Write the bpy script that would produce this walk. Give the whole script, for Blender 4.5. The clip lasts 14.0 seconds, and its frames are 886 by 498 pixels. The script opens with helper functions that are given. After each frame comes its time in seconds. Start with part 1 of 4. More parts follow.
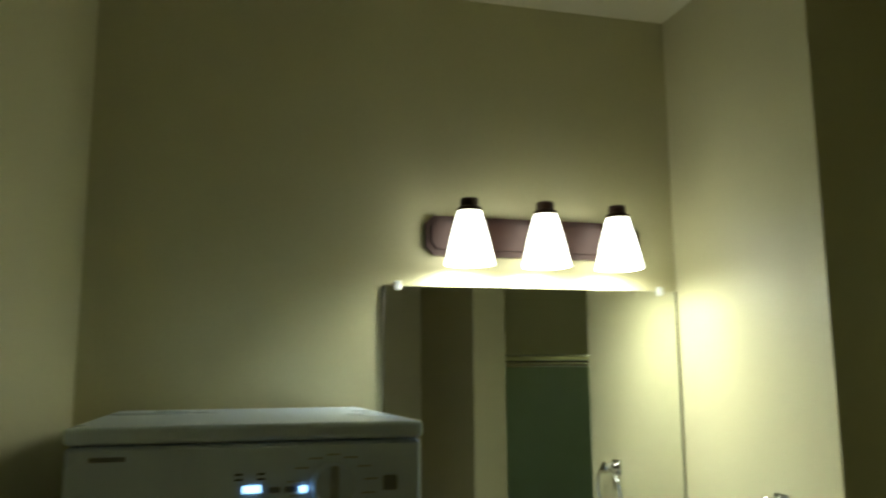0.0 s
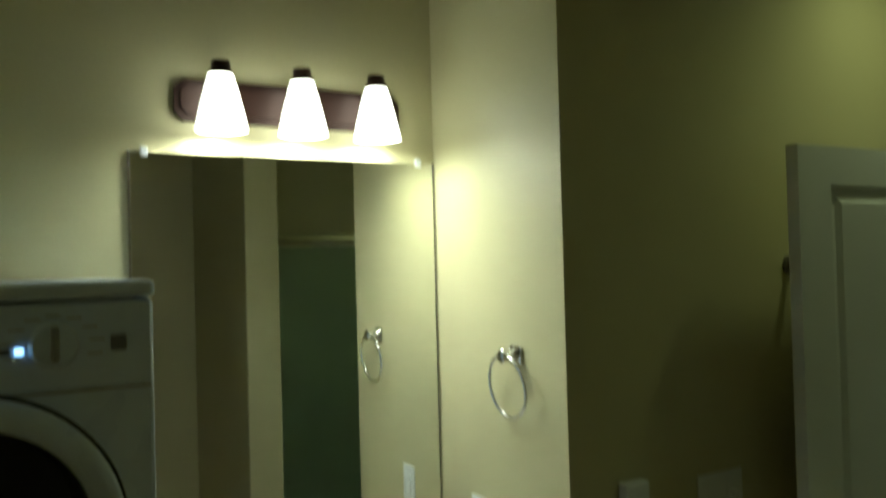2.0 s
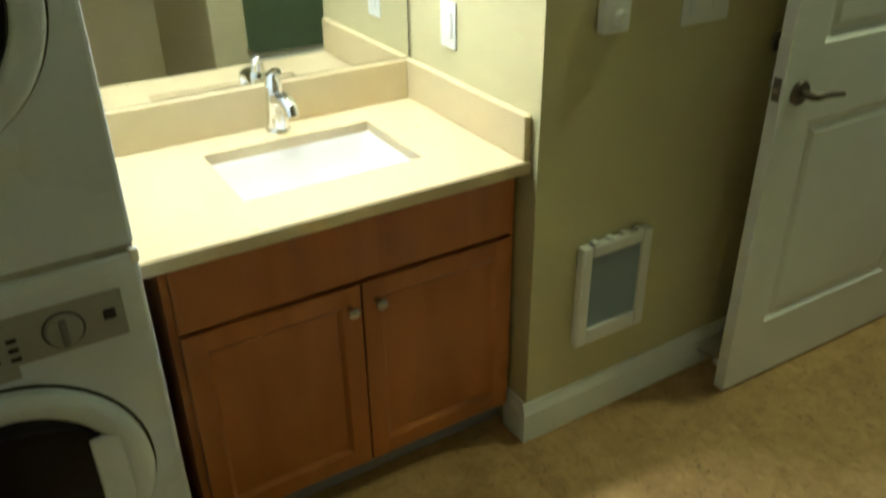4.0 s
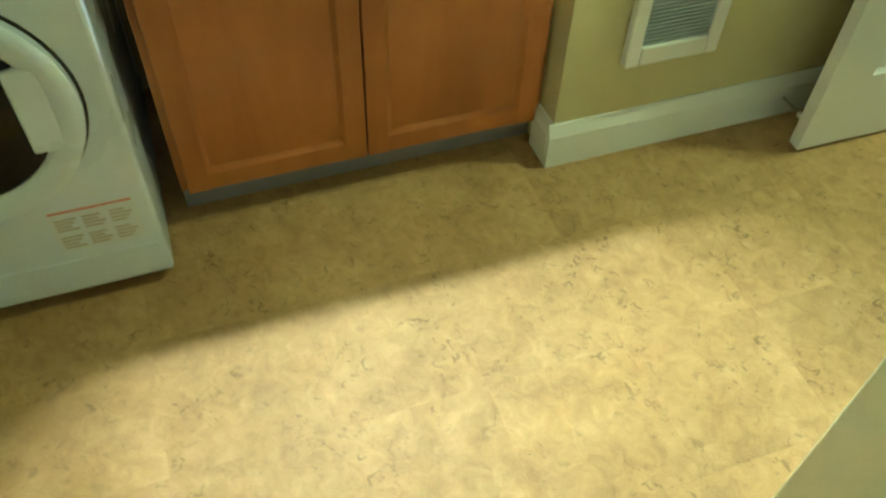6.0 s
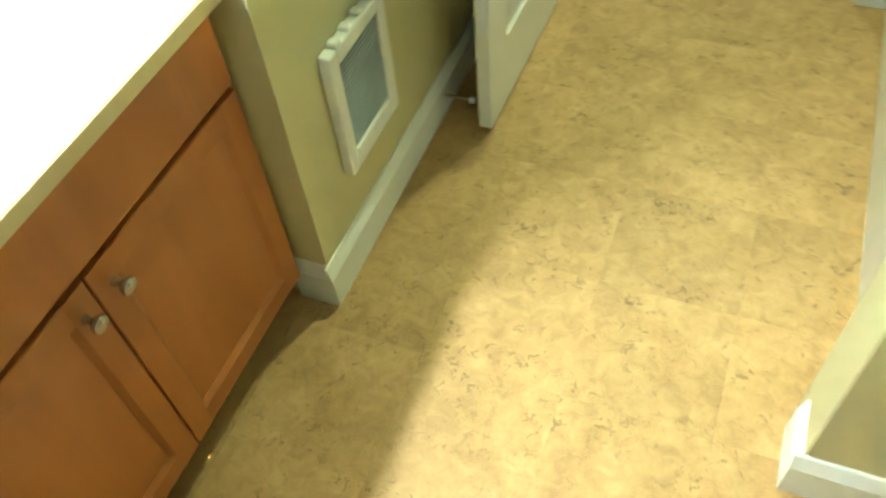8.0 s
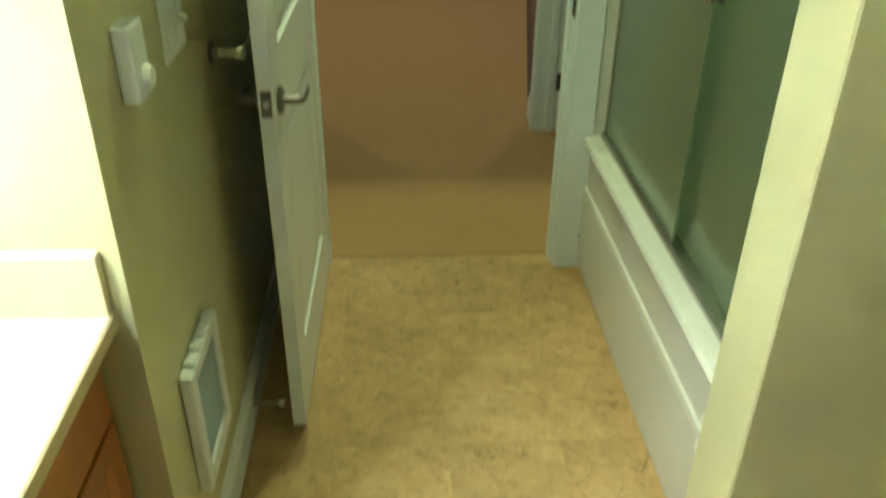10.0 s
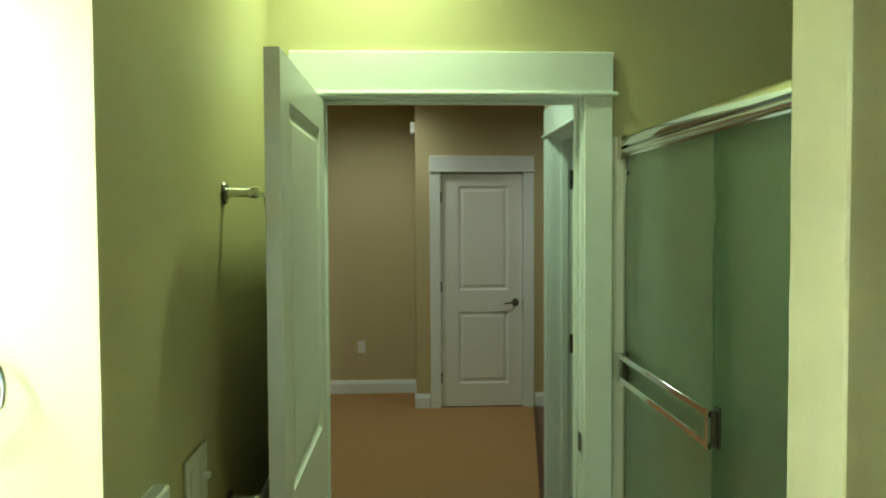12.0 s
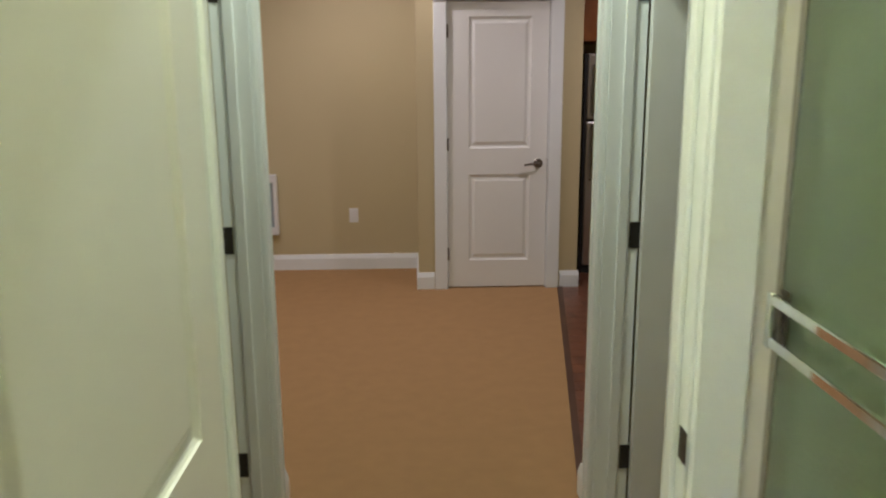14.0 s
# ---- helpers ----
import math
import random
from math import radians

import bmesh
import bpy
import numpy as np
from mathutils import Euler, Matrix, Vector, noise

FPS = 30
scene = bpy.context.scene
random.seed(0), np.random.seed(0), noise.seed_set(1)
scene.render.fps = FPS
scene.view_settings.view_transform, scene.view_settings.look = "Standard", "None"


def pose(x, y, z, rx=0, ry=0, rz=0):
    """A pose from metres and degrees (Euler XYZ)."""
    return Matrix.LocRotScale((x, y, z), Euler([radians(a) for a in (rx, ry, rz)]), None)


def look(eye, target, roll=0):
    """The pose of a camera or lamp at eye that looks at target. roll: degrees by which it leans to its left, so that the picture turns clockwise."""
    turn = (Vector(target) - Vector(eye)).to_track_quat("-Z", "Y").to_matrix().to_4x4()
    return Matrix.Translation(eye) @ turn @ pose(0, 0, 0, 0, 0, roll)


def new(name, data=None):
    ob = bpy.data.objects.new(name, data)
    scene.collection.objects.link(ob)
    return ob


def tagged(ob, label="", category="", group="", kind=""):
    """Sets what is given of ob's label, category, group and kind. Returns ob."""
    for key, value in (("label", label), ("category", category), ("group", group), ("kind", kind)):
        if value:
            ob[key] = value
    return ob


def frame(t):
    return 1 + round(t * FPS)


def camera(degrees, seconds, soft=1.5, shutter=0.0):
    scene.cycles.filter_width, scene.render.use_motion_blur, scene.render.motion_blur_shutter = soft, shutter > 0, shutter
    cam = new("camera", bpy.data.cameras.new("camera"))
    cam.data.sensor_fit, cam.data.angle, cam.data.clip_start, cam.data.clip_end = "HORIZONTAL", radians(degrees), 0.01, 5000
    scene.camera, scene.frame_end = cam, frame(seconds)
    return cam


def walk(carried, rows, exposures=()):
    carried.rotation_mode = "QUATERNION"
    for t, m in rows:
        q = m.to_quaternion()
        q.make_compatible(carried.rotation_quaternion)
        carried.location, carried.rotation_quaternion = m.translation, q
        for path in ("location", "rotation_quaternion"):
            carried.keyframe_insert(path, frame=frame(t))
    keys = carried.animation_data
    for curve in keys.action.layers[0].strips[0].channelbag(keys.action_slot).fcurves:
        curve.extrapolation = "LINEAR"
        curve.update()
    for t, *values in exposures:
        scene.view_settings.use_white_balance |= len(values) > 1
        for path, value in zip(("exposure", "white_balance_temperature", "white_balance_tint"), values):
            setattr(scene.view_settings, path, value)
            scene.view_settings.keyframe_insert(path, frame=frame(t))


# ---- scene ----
cam = camera(57.4, 14.0, soft=2.1, shutter=0.5)
PATH = [
    (0, (1.437, -1.239, 1.825), (-0.469, -0.719, 2.134), -0.4),
    (0.5, (1.415, -1.214, 1.81), (-0.389, -0.442, 2.197), -0.7),
    (1, (1.438, -1.209, 1.794), (-0.249, -0.227, 2.23), -1.0),
    (1.5, (1.445, -1.196, 1.788), (-0.248, -0.187, 2.125), -1.3),
    (2, (1.469, -1.152, 1.765), (-0.268, -0.162, 1.8), -1.5),
    (2.5, (1.381, -1.178, 1.735), (-0.286, -0.117, 1.426), -1.3),
    (3, (1.382, -1.126, 1.638), (-0.241, -0.1, 1.079), -0.7),
    (3.5, (1.366, -1.104, 1.615), (-0.195, -0.119, 0.844), -0.4),
    (4, (1.364, -1.082, 1.581), (-0.13, -0.181, 0.604), -0.7),
    (4.2, (1.372, -1.07, 1.573), (-0.093, -0.205, 0.522), -1.0),
    (6.3, (1.245, -0.723, 1.368), (0.105, -0.26, -0.209), 3.8),
    (6.5, (1.199, -0.694, 1.4), (0.132, -0.211, -0.221), 4.3),
    (7, (1.035, -0.598, 1.477), (0.147, -0.024, -0.22), 0.8),
    (7.2, (0.963, -0.637, 1.475), (0.103, 0.048, -0.196), -3.0),
    (9.4, (0.428, -1.05, 1.545), (0.514, 0.439, 0.213), 1.3),
    (9.5, (0.421, -1.042, 1.523), (0.519, 0.485, 0.235), 1.2),
    (10, (0.421, -1.076, 1.57), (0.532, 0.643, 0.553), 0.7),
    (10.5, (0.454, -1.119, 1.602), (0.531, 0.748, 0.891), -0.5),
    (11, (0.437, -1.116, 1.632), (0.52, 0.839, 1.216), -0.3),
    (11.5, (0.419, -1.129, 1.665), (0.504, 0.864, 1.523), -0.8),
    (12, (0.418, -1.127, 1.678), (0.515, 0.869, 1.597), -0.3),
    (12.5, (0.443, -0.946, 1.652), (0.551, 1.043, 1.469), 0.3),
    (13, (0.519, -0.635, 1.638), (0.535, 1.343, 1.343), 0.2),
    (13.5, (0.519, -0.286, 1.601), (0.545, 1.68, 1.235), 0.7),
    (14, (0.511, 0.125, 1.615), (0.576, 2.074, 1.171), -0.4),
]
EXPOSURES = [(0, -0.4, 6500, 6), (1.5, -0.48, 6300, 0), (2, -0.5, 6400, 0), (2.5, -0.28, 6500, 3), (3, 0.05, 6450, 6), (3.5, 0.7, 6400, 11), (4.2, 1.38, 6350, 10), (6.3, 2.65, 6000, -6), (7.2, 2.9, 6050, 4), (9.3, 2.57, 6200, 0), (10.5, 2.05, 6200, -6), (11.5, 1.98, 6050, -14), (12, 1.82, 6100, -12), (12.5, 1.8, 6200, -2), (13, 2.0, 6400, 15), (13.5, 2.31, 6250, 21), (14, 2.5, 6000, 31)]
walk(cam, [(t, look(eye, target, roll)) for t, eye, target, roll in PATH], EXPOSURES)

# ---- light of the place, with added fill lamps ----
world = bpy.data.worlds.new("world")
scene.world = world
world.use_nodes = True
wbg = world.node_tree.nodes["Background"]
wbg.inputs[0].default_value = (0.5, 0.55, 0.6, 1)
wbg.inputs[1].default_value = 0.02


def lamp(name, kind, at, power, colour, size=0.05, spot=None, blend=0.5, aim=None, size_y=None):
    data = bpy.data.lights.new(name, kind)
    data.energy, data.color = power, colour
    if kind == "AREA":
        data.size = size
        if size_y:
            data.shape, data.size_y = "RECTANGLE", size_y
    else:
        data.shadow_soft_size = size
    if kind == "SPOT":
        data.spot_size, data.spot_blend = radians(spot), blend
    ob = new(name, data)
    ob.matrix_world = look(at, aim or (at[0], at[1] + 1e-4, at[2] - 1))
    return ob


SHADE_Y = (-0.64, -0.432, -0.224)
SHADE_X = -0.5
for y in SHADE_Y:
    lamp("vanity_bulb", "POINT", (SHADE_X, y, 2.15), 12.0, (0.87, 0.92, 0.87), 0.045)
lamp("passage_bulb", "SPOT", (0.36, 1.12, 2.888), 19.0, (0.91, 1.0, 0.53), 0.045, 136, 1.0)
# only (0.1, 5.5) is a known lamp; the living room's other two are added fill
for x, y in ((0.1, 5.5), (-1.2, 4.6), (0.55, 2.3), (1.9, 4.6)):
    # y = 2.3: unseen greenish fill that brightens the hall jambs, no known fixture
    lamp("room_bulb", "SPOT", (x, y, 2.71), 9.0 if y > 3 else 9.6, (0.95, 0.88, 0.74) if y > 3 else (0.82, 1.0, 0.66), 0.06, 168, 0.75)

# ---- materials ----


def material(name, colour, rough=0.6, metal=0.0, vary=0.06, scale=6.0, fine=90.0, bump=0.05, depth=0.002, spec=0.5, coat=0.0, emit=None, power=0.0, per_object=0.0):
    m = bpy.data.materials.new(name)
    m.use_nodes = True
    nt = m.node_tree
    n, link = nt.nodes, nt.links.new
    b = n["Principled BSDF"]
    b.inputs["Roughness"].default_value = rough
    b.inputs["Metallic"].default_value = metal
    b.inputs["Specular IOR Level"].default_value = spec
    b.inputs["Coat Weight"].default_value = coat
    co = n.new("ShaderNodeTexCoord")
    big, small = n.new("ShaderNodeTexNoise"), n.new("ShaderNodeTexNoise")
    big.inputs["Scale"].default_value, small.inputs["Scale"].default_value = scale, fine
    big.inputs["Detail"].default_value = small.inputs["Detail"].default_value = 4
    link(co.outputs["Object"], big.inputs["Vector"])
    link(co.outputs["Object"], small.inputs["Vector"])
    mixed = n.new("ShaderNodeMath")
    mixed.operation = "ADD"
    link(big.outputs["Fac"], mixed.inputs[0])
    link(small.outputs["Fac"], mixed.inputs[1])
    top = mixed.outputs[0]
    if per_object:
        info, mul = n.new("ShaderNodeObjectInfo"), n.new("ShaderNodeMath")
        mul.operation = "MULTIPLY_ADD"
        link(info.outputs["Random"], mul.inputs[0])
        mul.inputs[1].default_value = per_object
        link(top, mul.inputs[2])
        top = mul.outputs[0]
    ramp = n.new("ShaderNodeMapRange")
    ramp.inputs["From Min"].default_value, ramp.inputs["From Max"].default_value = 0.6, 1.4 + per_object
    ramp.inputs["To Min"].default_value, ramp.inputs["To Max"].default_value = 1 - vary, 1 + vary
    link(top, ramp.inputs["Value"])
    mul = n.new("ShaderNodeVectorMath")
    mul.operation = "SCALE"
    mul.inputs[0].default_value = colour
    link(ramp.outputs[0], mul.inputs["Scale"])
    link(mul.outputs[0], b.inputs["Base Color"])
    r2 = n.new("ShaderNodeMapRange")
    r2.inputs["To Min"].default_value, r2.inputs["To Max"].default_value = max(rough - 0.06, 0.02), min(rough + 0.06, 1)
    link(big.outputs["Fac"], r2.inputs["Value"])
    link(r2.outputs[0], b.inputs["Roughness"])
    if bump:
        bm = n.new("ShaderNodeBump")
        bm.inputs["Strength"].default_value, bm.inputs["Distance"].default_value = bump, depth
        link(small.outputs["Fac"], bm.inputs["Height"])
        link(bm.outputs[0], b.inputs["Normal"])
    if emit:
        b.inputs["Emission Color"].default_value = (*emit, 1)
        b.inputs["Emission Strength"].default_value = power
    return m


def wood(name, dark, light, rough=0.35, grain=(3.0, 3.0, 40.0)):
    m = bpy.data.materials.new(name)
    m.use_nodes = True
    n, link = m.node_tree.nodes, m.node_tree.links.new
    b = n["Principled BSDF"]
    co, mp = n.new("ShaderNodeTexCoord"), n.new("ShaderNodeMapping")
    mp.inputs["Scale"].default_value = grain
    info = n.new("ShaderNodeObjectInfo")
    shift = n.new("ShaderNodeVectorMath")
    shift.operation = "MULTIPLY_ADD"
    shift.inputs[1].default_value = (7, 5, 3)
    link(info.outputs["Random"], shift.inputs[0])
    link(co.outputs["Object"], shift.inputs[2])
    link(shift.outputs[0], mp.inputs["Vector"])
    ns, n2 = n.new("ShaderNodeTexNoise"), n.new("ShaderNodeTexNoise")
    ns.inputs["Scale"].default_value, ns.inputs["Detail"].default_value, ns.inputs["Distortion"].default_value = 1.0, 6, 0.8
    n2.inputs["Scale"].default_value = 5.0
    link(mp.outputs[0], ns.inputs["Vector"])
    link(co.outputs["Object"], n2.inputs["Vector"])
    add = n.new("ShaderNodeMath")
    add.operation = "MULTIPLY_ADD"
    add.inputs[1].default_value = 0.5
    link(n2.outputs["Fac"], add.inputs[0])
    link(ns.outputs["Fac"], add.inputs[2])
    cr = n.new("ShaderNodeValToRGB")
    cr.color_ramp.elements[0].position, cr.color_ramp.elements[0].color = 0.5, (*dark, 1)
    cr.color_ramp.elements[1].position, cr.color_ramp.elements[1].color = 1.0, (*light, 1)
    link(add.outputs[0], cr.inputs[0])
    link(cr.outputs[0], b.inputs["Base Color"])
    b.inputs["Roughness"].default_value = rough
    bp = n.new("ShaderNodeBump")
    bp.inputs["Strength"].default_value, bp.inputs["Distance"].default_value = 0.08, 0.001
    link(ns.outputs["Fac"], bp.inputs["Height"])
    link(bp.outputs[0], b.inputs["Normal"])
    return m


def vinyl(name):
    """Mottled tan stone-look vinyl with dark flecks; every tile has its own cut of the pattern."""
    m = bpy.data.materials.new(name)
    m.use_nodes = True
    n, link = m.node_tree.nodes, m.node_tree.links.new
    b = n["Principled BSDF"]
    co, info = n.new("ShaderNodeTexCoord"), n.new("ShaderNodeObjectInfo")
    shift = n.new("ShaderNodeVectorMath")
    shift.operation = "MULTIPLY_ADD"
    shift.inputs[1].default_value = (37, 23, 11)
    link(info.outputs["Random"], shift.inputs[0])
    link(co.outputs["Object"], shift.inputs[2])
    broad, a, c, mask, f = (n.new("ShaderNodeTexNoise") for _ in range(5))
    for node, sc, det, dis in ((broad, 5.5, 4, 0.6), (a, 24.0, 10, 0.7), (c, 46.0, 7, 1.1), (mask, 9.0, 3, 0.4), (f, 210.0, 4, 0.4)):
        node.inputs["Scale"].default_value, node.inputs["Detail"].default_value, node.inputs["Distortion"].default_value = sc, det, dis
        link(shift.outputs[0], node.inputs["Vector"])
    a.inputs["Roughness"].default_value = 0.62

    def span(source, lo, hi, to_lo, to_hi):
        r = n.new("ShaderNodeMapRange")
        r.inputs["From Min"].default_value, r.inputs["From Max"].default_value = lo, hi
        r.inputs["To Min"].default_value, r.inputs["To Max"].default_value = to_lo, to_hi
        link(source, r.inputs["Value"])
        return r.outputs[0]

    def maths(kind, u, v):
        r = n.new("ShaderNodeMath")
        r.operation = kind
        for k, w in enumerate((u, v)):
            if isinstance(w, float):
                r.inputs[k].default_value = w
            else:
                link(w, r.inputs[k])
        return r.outputs[0]

    cr = n.new("ShaderNodeValToRGB")
    e = cr.color_ramp.elements
    e[0].position, e[0].color = 0.30, (0.285, 0.172, 0.070, 1)
    e[1].position, e[1].color = 0.70, (0.520, 0.352, 0.165, 1)
    mid = e.new(0.5)
    mid.color = (0.412, 0.262, 0.110, 1)
    link(maths("ADD", maths("MULTIPLY", a.outputs["Fac"], 0.62), maths("MULTIPLY", broad.outputs["Fac"], 0.38)), cr.inputs[0])
    flecks = maths("MULTIPLY", span(c.outputs["Fac"], 0.565, 0.68, 0.0, 0.45), span(mask.outputs["Fac"], 0.42, 0.62, 0.1, 1.0))
    tone = maths("MULTIPLY", maths("SUBTRACT", 1.0, flecks), span(f.outputs["Fac"], 0.0, 1.0, 0.86, 1.14))
    tone = maths("MULTIPLY", tone, span(info.outputs["Random"], 0.0, 1.0, 0.94, 1.06))
    sc = n.new("ShaderNodeVectorMath")
    sc.operation = "SCALE"
    link(cr.outputs[0], sc.inputs[0])
    link(tone, sc.inputs["Scale"])
    link(sc.outputs[0], b.inputs["Base Color"])
    b.inputs["Roughness"].default_value = 0.55
    b.inputs["Specular IOR Level"].default_value = 0.3
    bp = n.new("ShaderNodeBump")
    bp.inputs["Strength"].default_value, bp.inputs["Distance"].default_value = 0.12, 0.001
    link(c.outputs["Fac"], bp.inputs["Height"])
    link(bp.outputs[0], b.inputs["Normal"])
    return m


def glass(name, colour, rough, bumpy=0.0, scale=60.0):
    m = bpy.data.materials.new(name)
    m.use_nodes = True
    n, link = m.node_tree.nodes, m.node_tree.links.new
    b = n["Principled BSDF"]
    b.inputs["Base Color"].default_value = (*colour, 1)
    b.inputs["Roughness"].default_value = rough
    b.inputs["Transmission Weight"].default_value = 1.0
    b.inputs["IOR"].default_value = 1.45
    b.inputs["Coat Weight"].default_value, b.inputs["Coat Roughness"].default_value = 0.8, 0.16
    if bumpy:
        co, ns, bp = n.new("ShaderNodeTexCoord"), n.new("ShaderNodeTexNoise"), n.new("ShaderNodeBump")
        ns.inputs["Scale"].default_value = scale
        link(co.outputs["Object"], ns.inputs["Vector"])
        bp.inputs["Strength"].default_value, bp.inputs["Distance"].default_value = bumpy, 0.004
        link(ns.outputs["Fac"], bp.inputs["Height"])
        link(bp.outputs[0], b.inputs["Normal"])
    return m


PAINT = material("sage_beige_paint", (0.56, 0.53, 0.315), 0.45, vary=0.035, scale=2.0, fine=160, bump=0.12, depth=0.0015)
PAINT_ROOM = material("tan_room_paint", (0.53, 0.465, 0.28), 0.6, vary=0.035, scale=2.0, fine=160, bump=0.12, depth=0.0015)
CEIL = material("ceiling_paint", (0.62, 0.59, 0.41), 0.8, vary=0.03, scale=3, fine=120, bump=0.2, depth=0.002)
TRIM = material("white_trim_paint", (0.79, 0.85, 0.87), 0.33, vary=0.025, scale=3, fine=200, bump=0.03)
DOORW = material("white_door_paint", (0.77, 0.80, 0.79), 0.33, vary=0.025, scale=2.5, fine=220, bump=0.06)
ENAMEL = material("white_appliance_enamel", (0.66, 0.78, 0.95), 0.28, vary=0.02, scale=2, fine=80, bump=0.01, coat=0.2)
GREYPL = material("grey_panel_plastic", (0.33, 0.35, 0.36), 0.4, vary=0.04, fine=150)
BLACK = material("black_rubber", (0.012, 0.012, 0.013), 0.5, vary=0.1)
DARKGL = material("dark_door_glass", (0.003, 0.003, 0.004), 0.06, vary=0.05, bump=0, spec=0.2)
CHROME = material("polished_chrome", (0.82, 0.83, 0.84), 0.09, 1.0, vary=0.02, bump=0)
BRUSH = material("brushed_nickel", (0.46, 0.44, 0.41), 0.22, 1.0, vary=0.05, fine=300)
BRONZE = material("dark_bronze", (0.036, 0.014, 0.009), 0.45, 0.25, vary=0.15, scale=9)
DARKPL = material("dark_grey_plastic", (0.17, 0.18, 0.19), 0.4, vary=0.05, fine=150)
PEWTER = material("dark_pewter", (0.18, 0.16, 0.14), 0.35, 0.9, vary=0.1)
QUARTZ = material("cream_quartz", (0.62, 0.53, 0.33), 0.3, vary=0.025, scale=14, fine=520, bump=0.0)
PORC = material("white_porcelain", (0.83, 0.83, 0.82), 0.1, vary=0.01, bump=0, coat=0.5)
TUBW = material("white_acrylic", (0.62, 0.61, 0.54), 0.25, vary=0.02, scale=3, bump=0.01)
PLASTIC = material("white_plastic", (0.77, 0.80, 0.81), 0.4, vary=0.02)
GRILLE = material("grey_blue_grille", (0.40, 0.50, 0.58), 0.42, 0.0, vary=0.05)
CARPET = material("tan_carpet", (0.375, 0.23, 0.108), 0.95, vary=0.08, scale=11, fine=420, bump=0.22, depth=0.0025, spec=0.1)
SHADEM = material("frosted_lit_glass", (0.9, 0.88, 0.8), 0.5, vary=0.02, emit=(0.95, 0.95, 0.85), power=7.0)
LENS = material("lit_lamp_lens", (0.9, 0.9, 0.8), 0.5, vary=0.02, emit=(1.0, 0.9, 0.75), power=12.0)
LENSG = material("lit_passage_lens", (0.9, 0.9, 0.8), 0.5, vary=0.02, emit=(0.95, 1.0, 0.38), power=5.0)
LED = material("blue_display_light", (0.3, 0.5, 0.8), 0.4, vary=0.02, emit=(0.35, 0.65, 1.0), power=4.0)
MIRROR = material("silvered_mirror", (0.86, 0.88, 0.86), 0.02, 1.0, vary=0.005, bump=0)
for link_ in list(MIRROR.node_tree.links):
    if link_.to_socket.name == "Roughness":
        MIRROR.node_tree.links.remove(link_)
MIRROR.node_tree.nodes["Principled BSDF"].inputs["Roughness"].default_value = 0.0
CABINET = wood("maple_stained_cinnamon", (0.335, 0.112, 0.025), (0.47, 0.172, 0.043), 0.33, (9.0, 9.0, 1.2))
KITWOOD = wood("dark_plank_wood", (0.08, 0.025, 0.012), (0.20, 0.075, 0.035), 0.3, (12.0, 1.5, 6.0))
STEEL = material("stainless_steel", (0.55, 0.55, 0.55), 0.3, 1.0, vary=0.05, fine=200)
VINYL = vinyl("tan_vinyl_tile")
GLASS = glass("green_obscure_glass", (0.60, 0.76, 0.58), 0.5, 0.35, 90.0)
HINGE = material("dark_oiled_metal", (0.03, 0.027, 0.024), 0.45, 0.4, vary=0.1)
LABEL = material("warning_label", (0.66, 0.75, 0.86), 0.45)
INK = material("grey_print", (0.40, 0.41, 0.40), 0.6)
RED = material("red_print", (0.55, 0.05, 0.04), 0.5)

# ---- mesh helpers ----


def box(x0, x1, y0, y1, z0, z1, bevel=0.0, bm=None, seg=1):
    out = bm or bmesh.new()
    made = bmesh.ops.create_cube(out, size=1)["verts"]
    for v in made:
        v.co = Vector(((x0 + x1) / 2 + v.co.x * (x1 - x0), (y0 + y1) / 2 + v.co.y * (y1 - y0), (z0 + z1) / 2 + v.co.z * (z1 - z0)))
    if bevel:
        edges = list({e for v in made for e in v.link_edges})
        bmesh.ops.bevel(out, geom=edges, offset=bevel, segments=seg, affect="EDGES", profile=0.5)
    return out


def boxes(*rows, bevel=0.0):
    bm = bmesh.new()
    for r in rows:
        box(*r, bevel=bevel, bm=bm)
    return bm


def lathe(profile, at=(0, 0, 0), axis="z", steps=32, bm=None, closed=False):
    """Turn (radius, height) pairs about an axis through at."""
    out = bm or bmesh.new()
    rings = []
    for r, h in profile:
        ring = []
        for k in range(steps):
            a = 2 * math.pi * k / steps
            u, v = r * math.cos(a), r * math.sin(a)
            p = {"z": (u, v, h), "x": (h, u, v), "y": (v, h, u)}[axis]
            ring.append(out.verts.new(Vector(p) + Vector(at)))
        rings.append(ring)
    pairs = list(zip(rings, rings[1:])) + ([(rings[-1], rings[0])] if closed else [])
    for a, b in pairs:
        for k in range(steps):
            out.faces.new((a[k], a[(k + 1) % steps], b[(k + 1) % steps], b[k]))
    if not closed:
        for ring in (rings[0], rings[-1]):
            out.faces.new(ring)
    bmesh.ops.recalc_face_normals(out, faces=out.faces)
    return out


